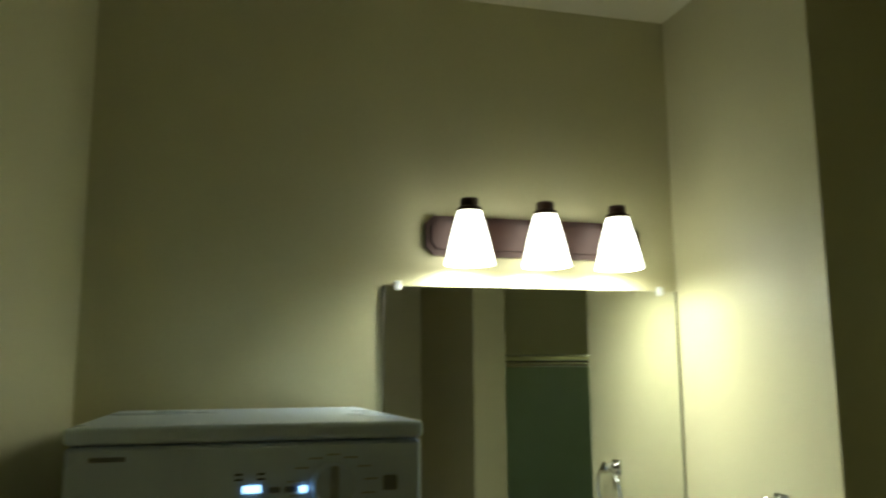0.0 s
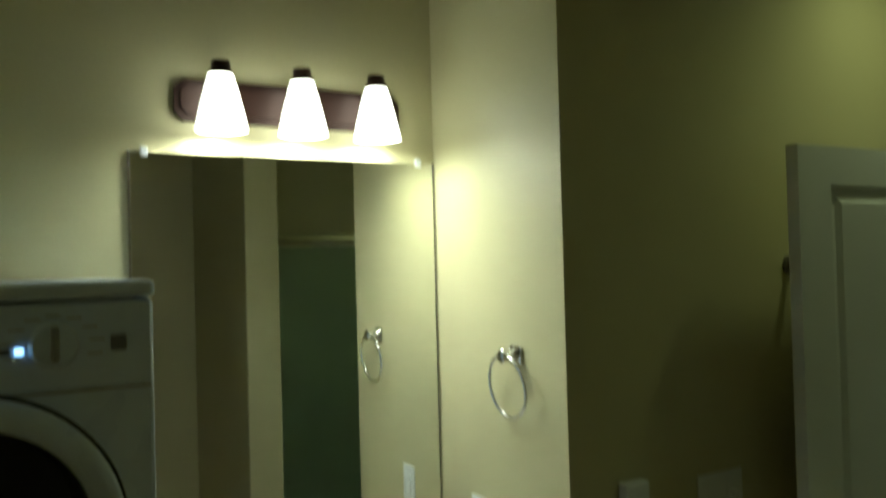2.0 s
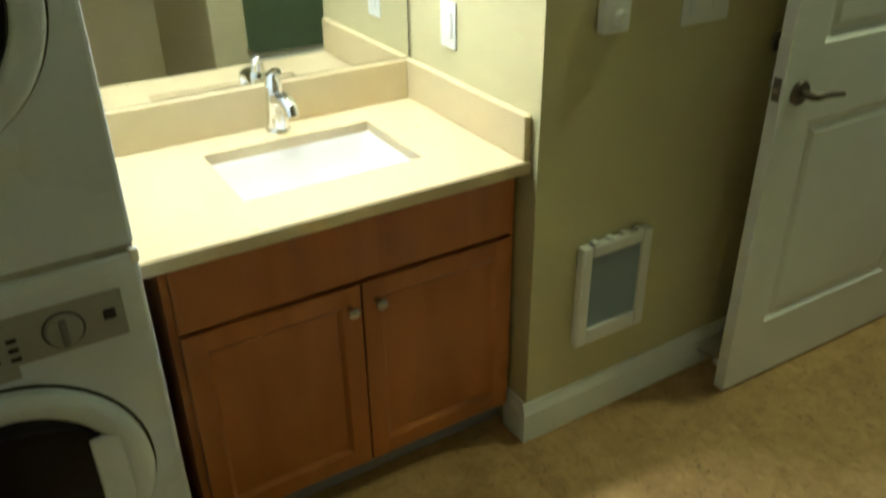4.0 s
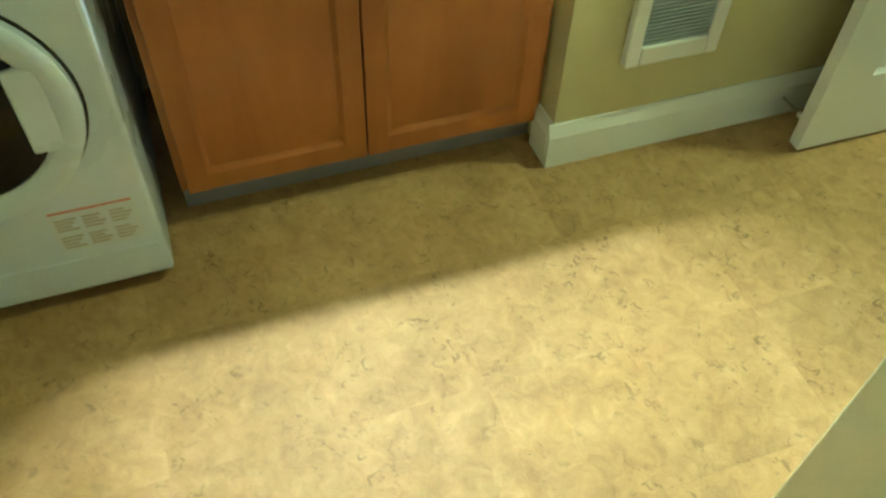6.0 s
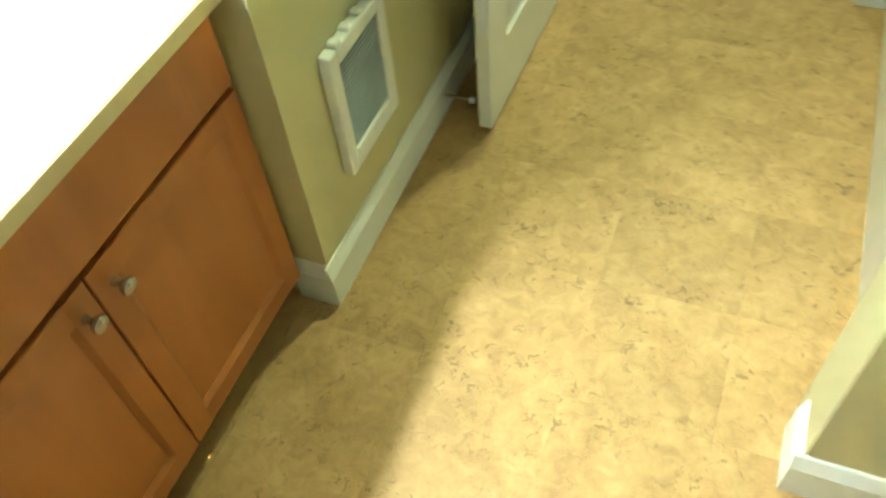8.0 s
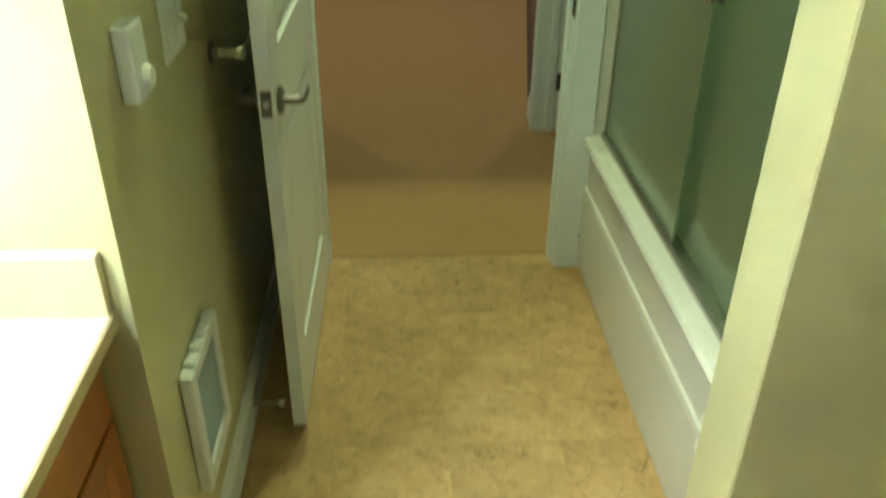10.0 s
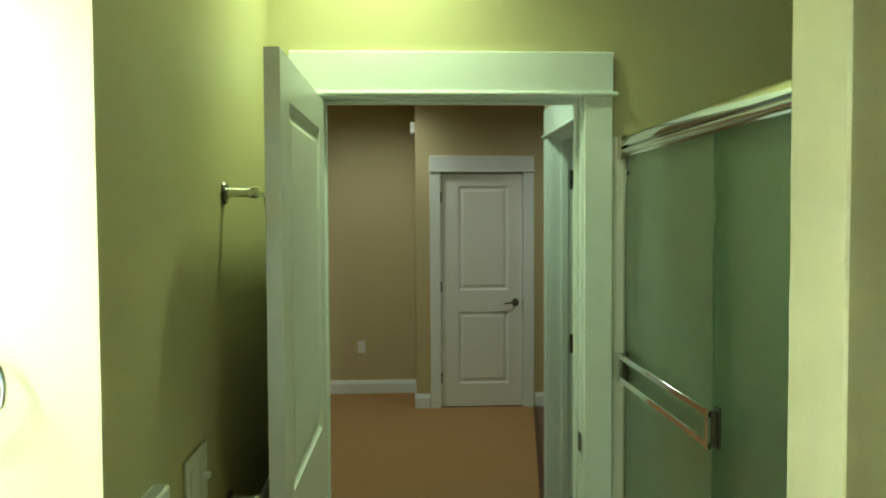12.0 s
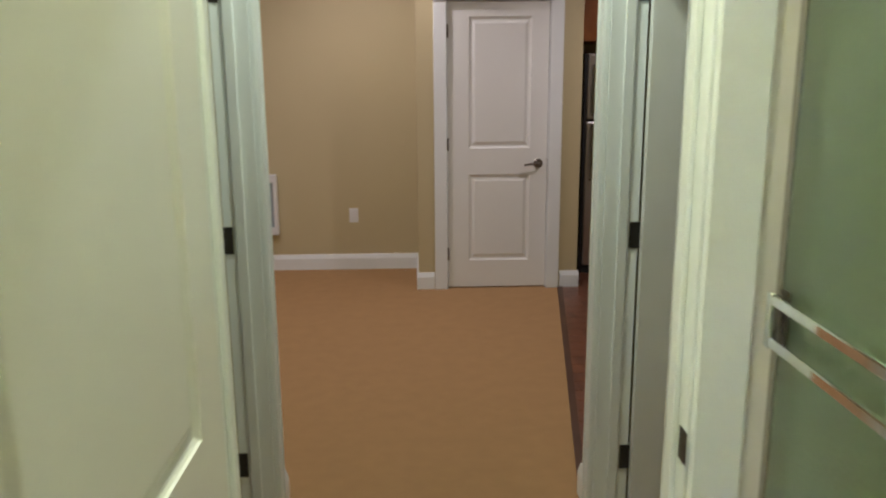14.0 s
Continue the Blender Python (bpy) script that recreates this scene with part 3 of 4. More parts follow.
bowl.faces.new(rings[-1])
bmesh.ops.recalc_face_normals(bowl, faces=bowl.faces)
basin = part("basin", bowl, PORC, sk, smooth=True)
basin.modifiers.new("thick", "SOLIDIFY").thickness = -0.008
part("drain", lathe([(0.001, CT - 0.164), (0.022, CT - 0.164), (0.024, CT - 0.1655), (0.024, CT - 0.168)], ((BX0 + BX1) / 2, (BY0 + BY1) / 2, 0), "z", 24), CHROME, sk, "chrome drain", True)

fx, fy = -0.535, -0.425
fc = thing("faucet", "chrome single-lever bathroom faucet on the countertop", "faucet")
part("base", lathe([(0.001, CT), (0.033, CT), (0.033, CT + 0.006), (0.03, CT + 0.012)], (fx, fy, 0), "z", 28), CHROME, fc, smooth=True)
part("body", lathe([(0.03, CT + 0.010), (0.0285, CT + 0.03), (0.025, CT + 0.07), (0.022, CT + 0.105), (0.0215, CT + 0.122), (0.018, CT + 0.128), (0.001, CT + 0.13)], (fx, fy, 0), "z", 28), CHROME, fc, smooth=True)
part("spout", tube([(fx + 0.008, fy, CT + 0.085), (fx + 0.05, fy, CT + 0.098), (fx + 0.085, fy, CT + 0.098), (fx + 0.106, fy, CT + 0.088), (fx + 0.113, fy, CT + 0.07)], [0.02, 0.019, 0.018, 0.0175, 0.0165], 16), CHROME, fc, smooth=True)
part("lever", tube([(fx, fy, CT + 0.124), (fx - 0.004, fy, CT + 0.146), (fx + 0.012, fy, CT + 0.158), (fx + 0.05, fy, CT + 0.168)], [0.018, 0.016, 0.010, 0.007], 14), CHROME, fc, smooth=True)

# mirror with its clips and edge channels
mr = thing("mirror", "frameless rectangular wall mirror resting on the backsplash", "mirror")
MZ0, MZ1, MY0 = CT + 0.113, 2.055, -0.842
part("glass", box(XM + 0.001, XM + 0.006, MY0, -0.006, MZ0, MZ1, 0.001), MIRROR, mr, "silvered mirror glass")
for y in (MY0 + 0.035, -0.055):
    part("clip", box(XM + 0.001, XM + 0.012, y - 0.009, y + 0.009, MZ1 - 0.012, MZ1 + 0.012, 0.003, seg=2), PLASTIC, mr, "clear plastic mirror clip")
part("edge_strip", box(XM + 0.001, XM + 0.0075, MY0 - 0.004, MY0, MZ0, MZ1), BRUSH, mr, "thin metal edge strip")
part("edge_strip", box(XM + 0.001, XM + 0.009, -0.006, -0.002, MZ0, MZ1), BRUSH, mr, "thin metal edge strip")

# vanity light
vl = thing("vanity_light", "dark bronze three-light vanity fixture with frosted glass shades", "wall lamp")
p0, p1, q0, q1, ch = -0.735, -0.118, 2.135, 2.24, 0.022
part("backplate", prism([(p0 + ch, q0), (p1 - ch, q0), (p1, q0 + ch), (p1, q1 - ch), (p1 - ch, q1), (p0 + ch, q1), (p0, q1 - ch), (p0, q0 + ch)], XM + 0.0005, XM + 0.018, "x"), BRONZE, vl, "dark bronze backplate with clipped corners")
part("backplate_rim", prism([(p0 + 0.03, q0 + 0.016), (p1 - 0.03, q0 + 0.016), (p1 - 0.014, q0 + 0.032), (p1 - 0.014, q1 - 0.032), (p1 - 0.03, q1 - 0.016), (p0 + 0.03, q1 - 0.016), (p0 + 0.014, q1 - 0.032), (p0 + 0.014, q0 + 0.032)], XM + 0.018, XM + 0.026, "x"), BRONZE, vl)
for y in SHADE_Y:
    part("arm", tube([(XM + 0.02, y, 2.19), (XM + 0.03, y, 2.205), (XM + 0.05, y, 2.24), (SHADE_X, y, 2.255)], 0.008, 12), BRONZE, vl, smooth=True)
    part("cap", lathe([(0.001, 2.272), (0.021, 2.272), (0.023, 2.269), (0.023, 2.252), (0.030, 2.247), (0.031, 2.238), (0.001, 2.238)], (SHADE_X, y, 0), "z", 28), BRONZE, vl, "dark bronze cap", True)
    part("shade", lathe([(0.030, 2.240), (0.037, 2.215), (0.047, 2.178), (0.056, 2.14), (0.064, 2.102), (0.061, 2.102), (0.053, 2.14), (0.044, 2.178), (0.034, 2.215), (0.027, 2.236)], (SHADE_X, y, 0), "z", 36, closed=True), SHADEM, vl, "lit frosted glass cone shade", True)

# towel ring on the side wall
tr = thing("towel_ring", "chrome towel ring on a square post", "towel ring")
rx, rz, rr = -0.191, 1.533, 0.077
part("rose", box(rx - 0.024, rx + 0.024, -0.010, -0.0005, rz - 0.024, rz + 0.024, 0.004, seg=2), CHROME, tr)
part("post", lathe([(0.021, -0.008), (0.016, -0.014), (0.0135, -0.026), (0.018, -0.034), (0.0185, -0.048), (0.014, -0.053), (0.001, -0.054)], (rx, 0, rz), "y", 24), CHROME, tr, smooth=True)
part("ring", tube([(rx + rr * math.sin(a), -0.034 - 0.008 * math.cos(a), rz - 0.076 + rr * math.cos(a)) for a in (2 * math.pi * k / 48 for k in range(48))], 0.005, 10, closed=True), CHROME, tr, smooth=True)


def wall_plate(name, label, category, along, at, z0, z1, w, extra):
    """A switch or outlet plate; along 'x' on a wall that faces -y, 'y' on one that faces +x."""
    root = thing(name, label, category)
    u, wall = at

    def put(u0, u1, d0, d1, a, b, bv):
        if along == "x":
            return box(u + u0, u + u1, wall - d1, wall - d0, a, b, bv, seg=2)
        return box(wall + d0, wall + d1, u + u0, u + u1, a, b, bv, seg=2)

    part("plate", put(-w / 2, w / 2, 0.0005, 0.006, z0, z1, 0.0022), PLASTIC, root)
    for label2, u0, u1, d0, d1, a, b in extra:
        part(label2, put(u0, u1, d0, d1, a, b, 0.0012), PLASTIC, root)
    return root


wall_plate("light_switch", "white rocker light switch above the countertop", "light switch", "x", (-0.385, 0.0), 1.02, 1.138, 0.072, [("rocker", -0.017, 0.017, 0.006, 0.0095, 1.046, 1.112), ("dimmer", 0.02, 0.024, 0.006, 0.009, 1.046, 1.112)])
th = thing("thermostat", "white wall thermostat with a round dial", "thermostat")
part("body", box(0.0005, 0.030, 0.142, 0.216, 1.118, 1.238, 0.005, seg=2), PLASTIC, th)
part("dial", lathe([(0.019, 0.030), (0.018, 0.039), (0.016, 0.042), (0.001, 0.042)], (0, 0.184, 1.152), "x", 24), PLASTIC, th, "round white dial", True)
for k in range(7):
    part("vent", box(0.006, 0.026, 0.149 + 0.009 * k, 0.154 + 0.009 * k, 1.2375, 1.2388), GREYPL, th)
wall_plate("switch_plate", "white two-gang wall plate with a small timer knob", "switch plate", "y", (0.482, 0.0), 1.096, 1.214, 0.16, [("switch", -0.055, -0.02, 0.006, 0.0085, 1.125, 1.187), ("switch", 0.02, 0.055, 0.006, 0.0085, 1.125, 1.187), ("knob", 0.03, 0.044, 0.0085, 0.024, 1.15, 1.162)])
wall_plate("outlet", "white duplex wall outlet above the baseboard", "outlet", "x", (0.012, 6.53), 0.386, 0.501, 0.072, [("socket", -0.016, 0.016, 0.006, 0.009, 0.45, 0.486), ("socket", -0.016, 0.016, 0.006, 0.009, 0.401, 0.437)])

# wall heater
ht = thing("wall_heater", "white recessed wall heater with a grey louvred grille", "wall heater")
y0, y1, z0, z1 = 0.14, 0.38, 0.271, 0.577
for r in ((0.0005, 0.028, y0, y0 + 0.034, z0, z1), (0.0005, 0.028, y1 - 0.034, y1, z0, z1), (0.0005, 0.028, y0 + 0.034, y1 - 0.034, z0, z0 + 0.05), (0.0005, 0.028, y0 + 0.034, y1 - 0.034, z1 - 0.036, z1)):
    part("housing_bar", box(*r, 0.006, seg=2), PLASTIC, ht)
part("grille", box(0.001, 0.012, y0 + 0.03, y1 - 0.03, z0 + 0.046, z1 - 0.032), GRILLE, ht, "blue-grey grille back")
for k in range(22):
    z = z0 + 0.055 + k * (z1 - z0 - 0.098) / 21
    part("louvre", box(0.0125, 0.021, y0 + 0.034, y1 - 0.034, z - 0.0022, z + 0.0022), GRILLE, ht)
for k in range(4):
    yy = y0 + 0.045 + 0.05 * k
    part("top_lug", box(0.003, 0.026, yy - 0.011, yy + 0.011, z1 - 0.001, z1 + 0.009, 0.003), PLASTIC, ht)

# towel bars behind the door
for z in (1.735, 1.008):
    tb = thing("towel_bar", "chrome towel bar on round wall posts", "towel bar", group="towel bars behind the door")
    for y in (0.78, 1.36):
        part("rose", lathe([(0.001, 0.0005), (0.026, 0.0005), (0.027, 0.004), (0.025, 0.008), (0.012, 0.009)], (0, y, z), "x", 28), PEWTER, tb, "dark round wall rose", True)
        part("post", lathe([(0.0125, 0.0085), (0.0125, 0.014), (0.0105, 0.016), (0.0105, 0.058), (0.0135, 0.06), (0.0135, 0.079), (0.0115, 0.082), (0.001, 0.083)], (0, y, z), "x", 24), CHROME, tb, smooth=True)
    part("bar", tube([(0.068, 0.76, z), (0.068, 1.38, z)], 0.008, 14), CHROME, tb, smooth=True)
ds = thing("door_stop", "white-tipped spring door stop on the baseboard", "door stop")
part("rod", tube([(0.0145, 0.66, 0.06), (0.085, 0.66, 0.06)], 0.0045, 10), BRUSH, ds, smooth=True)
part("tip", lathe([(0.001, 0.084), (0.009, 0.084), (0.009, 0.098), (0.001, 0.099)], (0, 0.66, 0.06), "x", 16), PLASTIC, ds, smooth=True)

# ---- laundry stack ----
WY0, WY1, WX0, WX1 = -1.462, -0.910, -0.575, 0.085
WC = (WY0 + WY1) / 2


def round_door(root, zc, r_out, r_glass, handle):
    """A porthole door: gap ring, white bezel, dark bowl glass."""
    part("gap_ring", lathe([(r_out - 0.001, WX1 - 0.002), (r_out + 0.006, WX1 - 0.002), (r_out + 0.006, WX1 + 0.002), (r_out - 0.001, WX1 + 0.002)], (0, WC, zc), "x", 64, closed=True), BLACK, root, "dark gap round the door", True)
    d = part("porthole_door", lathe([(r_out, WX1), (r_out, WX1 + 0.02), (r_out - 0.006, WX1 + 0.027), (r_out - 0.02, WX1 + 0.03), (r_glass + 0.01, WX1 + 0.026), (r_glass, WX1 + 0.018), (r_glass - 0.004, WX1 + 0.002)], (0, WC, zc), "x", 64, closed=True), ENAMEL, root, "round white door rim", True)
    part("door_glass", lathe([(r_glass, WX1 + 0.004), (r_glass, WX1 + 0.016), (r_glass - 0.01, WX1 + 0.021), (r_glass * 0.6, WX1 + 0.022), (0.001, WX1 + 0.02)], (0, WC, zc), "x", 64), DARKGL, d, "dark convex door glass", True)
    if handle:
        part("door_handle", box(WX1 + 0.012, WX1 + 0.0275, WC + r_glass - 0.047, WC + r_glass + 0.008, zc - 0.085, zc + 0.085, 0.005, seg=2), ENAMEL, d, "white recessed handle")


wm = thing("washing_machine", "white front-loading washing machine under a dryer", "washing machine")
part("cabinet", box(WX0, WX1, WY0, WY1, 0.03, 0.915, 0.008, seg=2), ENAMEL, wm)
for x in (WX0 + 0.06, WX1 - 0.06):
    for y in (WY0 + 0.06, WY1 - 0.06):
        part("foot", lathe([(0.022, 0.0), (0.024, 0.01), (0.016, 0.03)], (x, y, 0), "z", 16), BLACK, wm, smooth=True)
part("top_edge", box(WX0, WX1 + 0.006, WY0 + 0.001, WY1 - 0.001, 0.895, 0.922, 0.006, seg=2), ENAMEL, wm)
part("control_panel", box(WX1, WX1 + 0.004, WC - 0.06, WY1 - 0.04, 0.772, 0.864, 0.0012), GREYPL, wm, "grey control panel")
part("panel_tab", box(WX1, WX1 + 0.004, WC - 0.06, WC + 0.058, 0.747, 0.7725, 0.001), GREYPL, wm, "grey lower tab of the panel")
part("detergent_drawer", box(WX1, WX1 + 0.01, WY0 + 0.02, WC - 0.066, 0.765, 0.864, 0.004, seg=2), ENAMEL, wm, "white detergent drawer")
part("display", box(WX1 + 0.004, WX1 + 0.006, WC - 0.05, WC + 0.035, 0.785, 0.83, 0.0008), BLACK, wm, "small dark display")
part("knob_ring", lathe([(0.031, WX1 + 0.004), (0.034, WX1 + 0.004), (0.034, WX1 + 0.0052), (0.031, WX1 + 0.0052)], (0, WC + 0.137, 0.816), "x", 32, closed=True), BLACK, wm, "thin dark ring round the knob", True)
wk = part("program_knob", lathe([(0.030, WX1 + 0.004), (0.029, WX1 + 0.012), (0.027, WX1 + 0.014), (0.001, WX1 + 0.0145)], (0, WC + 0.137, 0.816), "x", 32), GREYPL, wm, "round grey programme knob", True)
part("knob_grip", box(WX1 + 0.012, WX1 + 0.025, WC + 0.131, WC + 0.143, 0.790, 0.842, 0.004, seg=2), DARKPL, wk, "raised grip")
part("start_button", box(WX1 + 0.004, WX1 + 0.008, WY1 - 0.075, WY1 - 0.055, 0.812, 0.832, 0.002), BLACK, wm)
for k in range(3):
    part("button", box(WX1 + 0.004, WX1 + 0.0065, WC + 0.05, WC + 0.066, 0.782 + 0.018 * k, 0.79 + 0.018 * k, 0.0008), BLACK, wm)
round_door(wm, 0.507, 0.224, 0.172, True)
part("kick_panel", box(WX1, WX1 + 0.003, WY0 + 0.01, WY1 - 0.012, 0.05, 0.125, 0.001), ENAMEL, wm, "white kick panel")
lb = part("warning_label", box(WX1, WX1 + 0.0008, WY1 - 0.19, WY1 - 0.03, 0.15, 0.262), LABEL, wm, "warning label with a red line and grey text blocks")
part("red_line", box(WX1 + 0.0008, WX1 + 0.0012, WY1 - 0.185, WY1 - 0.035, 0.254, 0.258), RED, lb)
for k in range(3):
    for j in range(2):
        for i in range(4):
            z = 0.238 - 0.047 * j - 0.009 * i
            part("text_bar", box(WX1 + 0.0008, WX1 + 0.0012, WY1 - 0.18 + 0.05 * k, WY1 - 0.14 + 0.05 * k - 0.006 * ((i + k) % 3), z - 0.005, z), INK, lb)

dr = thing("dryer", "white front-loading dryer stacked on the washing machine", "dryer")
part("cabinet", box(WX0, WX1, WY0, WY1, 0.935, 1.722, 0.008, seg=2), ENAMEL, dr)
part("stacking_clip", box(WX1 - 0.01, WX1 + 0.008, WY1 - 0.014, WY1 + 0.002, 0.905, 0.93, 0.004, seg=2), PLASTIC, dr, "white plastic stacking clip")
part("stacking_frame", box(WX0 + 0.01, WX1 - 0.006, WY0 + 0.004, WY1 - 0.004, 0.922, 0.936), GREYPL, dr, "grey stacking frame")
part("worktop", box(WX0, WX1 + 0.008, WY0 - 0.002, WY1 + 0.002, 1.724, 1.751, 0.008, seg=3), ENAMEL, dr, "white worktop lid")
part("control_panel", box(WX1, WX1 + 0.006, WY0 + 0.004, WY1 - 0.004, 1.585, 1.718, 0.003), ENAMEL, dr, "white control panel")
PX = WX1 + 0.006
part("badge", box(PX, PX + 0.001, WY0 + 0.036, WY0 + 0.088, 1.699, 1.706), DARKPL, dr, "small grey maker badge")
part("display_light", box(PX, PX + 0.002, WC - 0.014, WC + 0.014, 1.645, 1.656, 0.0006), LED, dr, "lit blue-white display light")
for k in range(4):
    part("print_bar", box(PX, PX + 0.0006, WC - 0.026 + 0.034 * (k % 2), WC - 0.014 + 0.034 * (k % 2), 1.664 + 0.008 * (k // 2), 1.667 + 0.008 * (k // 2)), BLACK, dr)
for k in range(2):
    part("button", box(PX, PX + 0.004, WC + 0.026 + 0.025 * k, WC + 0.044 + 0.025 * k, 1.644, 1.653, 0.0015), DARKPL, dr)
part("program_knob", lathe([(0.036, PX), (0.034, PX + 0.01), (0.03, PX + 0.016), (0.001, PX + 0.018)], (0, WC + 0.128, 1.654), "x", 32), ENAMEL, dr, "round white programme knob", True)
part("knob_grip", box(PX + 0.012, PX + 0.03, WC + 0.122, WC + 0.134, 1.630, 1.684, 0.004, seg=2), GREYPL, dr, "grey knob grip")
part("knob_light", box(PX, PX + 0.003, WC + 0.074, WC + 0.086, 1.643, 1.653, 0.001), LED, dr, "small lit indicator")
for k in range(9):
    ang = radians(-20 + 27.5 * k)
    my, mz = WC + 0.128 - 0.062 * math.cos(ang), 1.654 + 0.046 * math.sin(ang)
    part("print_bar", box(PX, PX + 0.0006, my - 0.011, my + 0.011, mz - 0.0012, mz + 0.0012), INK, dr)
part("start_button", box(PX, PX + 0.005, WY1 - 0.067, WY1 - 0.043, 1.641, 1.665, 0.003, seg=2), DARKPL, dr, "square start button")
round_door(dr, 1.358, 0.228, 0.182, False)
part("filter_seam", box(WX1, WX1 + 0.0015, WY0 + 0.006, WY1 - 0.006, 1.579, 1.583), GREYPL, dr, "dark seam under the panel")

# ---- bathtub and shower doors ----
TX0, TX1, TY0, TY1, TZ = 1.07, 1.83, YW1 + 0.004, YD0 - 0.004, 0.515
tu = thing("bathtub", "white acrylic alcove bathtub with a panelled apron", "bathtub")
ap = bmesh.new()
prism([(TX0 + 0.012, 0.0), (TX0 + 0.012, 0.03), (TX0 + 0.004, 0.035), (TX0, 0.31), (TX0 + 0.003, 0.33), (TX0 + 0.010, 0.336), (TX0 + 0.010, TZ - 0.04), (TX0 - 0.012, TZ - 0.03), (TX0 - 0.018, TZ - 0.015), (TX0 - 0.012, TZ - 0.002), (TX0 + 0.005, TZ), (TX0 + 0.07, TZ), (TX0 + 0.07, 0.0)], TY0, TY1, "y", ap)
part("apron", ap, TUBW, tu, "white apron with a raised lower panel")
tubm = bmesh.new()
rg = []
for i0, i1, z in ((0.07, 0.03, TZ), (0.09, 0.06, TZ - 0.01), (0.11, 0.09, 0.3), (0.15, 0.14, 0.14), (0.22, 0.22, 0.12)):
    x0, x1, y0, y1 = TX0 + i0, TX1 - i0 + 0.04, TY0 + i1, TY1 - i1
    ring, q = [], 0.08
    for cx, cy, a0 in ((x1 - q, y1 - q, 0), (x0 + q, y1 - q, 90), (x0 + q, y0 + q, 180), (x1 - q, y0 + q, 270)):
        for k in range(6):
            a = radians(a0 + 18 * k)
            ring.append(tubm.verts.new((cx + q * math.cos(a), cy + q * math.sin(a), z)))
    rg.append(ring)
for r0, r1 in zip(rg, rg[1:]):
    for k in range(len(r0)):
        tubm.faces.new((r0[k], r0[(k + 1) % len(r0)], r1[(k + 1) % len(r0)], r1[k]))
tubm.faces.new(rg[-1])
bmesh.ops.recalc_face_normals(tubm, faces=tubm.faces)
part("basin", tubm, TUBW, tu, smooth=True)
for y0, y1 in ((TY0, TY0 + 0.05), (TY1 - 0.05, TY1)):
    part("rim", box(TX0 + 0.07, TX1, y0, y1, TZ - 0.02, TZ), TUBW, tu)
part("overflow_dot", lathe([(0.001, TX0 - 0.004), (0.006, TX0 - 0.003), (0.007, TX0 + 0.004)], (0, TY1 - 0.025, 0.14), "x", 12), PEWTER, tu, "small dark apron screw", True)

SUR = material("white_surround_panel", (0.72, 0.72, 0.66), 0.3, vary=0.02, scale=2)
setting("surround_end", box(TX0, TX1, YD0 - 0.012, YD0 - 0.001, TZ, 1.93, 0.003), SUR, "glossy white shower surround panel", "shower surround")
setting("surround_back", box(TX1 + 0.02, TX1 + 0.04, TY0, YD0 - 0.012, TZ, 1.93, 0.003), SUR, "glossy white shower surround panel", "shower surround")
setting("surround_foot", box(TX0 + 0.05, TX1, YW1 + 0.001, YW1 + 0.01, TZ, 1.93, 0.003), SUR, "glossy white shower surround panel", "shower surround")
setting("wall_tub", box(TX1 + 0.04, XR, YW1, YD0, 0, H), PAINT, "beige painted wall behind the tub", "wall")

GX = 1.14
sd = thing("shower_door", "sliding obscured-glass shower doors in a chrome frame", "shower door")
hr = [(GX + 0.03, 1.862), (GX - 0.024, 1.862), (GX - 0.024, 1.868), (GX - 0.033, 1.870)]
hr += [(GX - 0.033 - 0.006 * math.sin(math.pi * k / 8), 1.870 + 0.018 * k / 8) for k in range(1, 9)] + [(GX - 0.027, 1.891)]
hr += [(GX - 0.027 - 0.012 * math.cos(math.pi * k / 16), 1.893 + 0.032 * math.sin(math.pi * k / 16)) for k in range(9)] + [(GX + 0.03, 1.925)]
part("header", prism(hr, TY0, YD0 - 0.013, "y"), CHROME, sd, "chrome header rail", True)
part("header_end", box(GX - 0.04, GX + 0.034, YD0 - 0.05, YD0 - 0.0125, 1.855, 1.93, 0.003), BRUSH, sd)
part("bottom_track", prism([(GX - 0.03, TZ), (GX - 0.03, TZ + 0.012), (GX - 0.022, TZ + 0.018), (GX + 0.03, TZ + 0.018), (GX + 0.03, TZ)], TY0, YD0 - 0.013, "y"), BRUSH, sd, "metal bottom track")
for y in (TY0, YD0 - 0.033):
    part("side_channel", box(GX - 0.02, GX + 0.02, y, y + 0.018, TZ + 0.018, 1.862, 0.002), BRUSH, sd)
for x, y0, y1 in ((GX - 0.012, 0.69, YD0 - 0.034), (GX + 0.012, TY0 + 0.018, 0.735)):
    p = part("pane", box(x - 0.003, x + 0.003, y0, y1, TZ + 0.016, 1.868), GLASS, sd, "green-tinted obscured glass")
    part("edge_rail", box(x - 0.0032, x + 0.0032, y0 - 0.0014, y0 - 0.0002, TZ + 0.016, 1.868), GLASS, p, "polished glass edge")
part("bumper", box(GX - 0.021, GX - 0.0152, 1.38, 1.393, 1.803, 1.818, 0.002), BLACK, sd, "small black rubber bumper")
hx = 1.1
for y in (0.645, 1.397):
    br = part("bracket", box(hx - 0.006, hx + 0.003, y - 0.008, y + 0.008, 1.148, 1.244, 0.0015), CHROME, sd, "chrome end bar between the rails")
    part("collar", box(hx + 0.009, hx + 0.016, y - 0.010, y + 0.010, 1.155, 1.238, 0.001), PEWTER, br)
    part("glass_mount", box(GX - 0.021, GX - 0.0152, y - 0.013, y + 0.013, 1.148, 1.246, 0.001), PEWTER, br)
    for z in (1.175, 1.218):
        part("pin", lathe([(0.005, hx), (0.005, GX - 0.018)], (0, y, z), "x", 10), PEWTER, br, smooth=True)
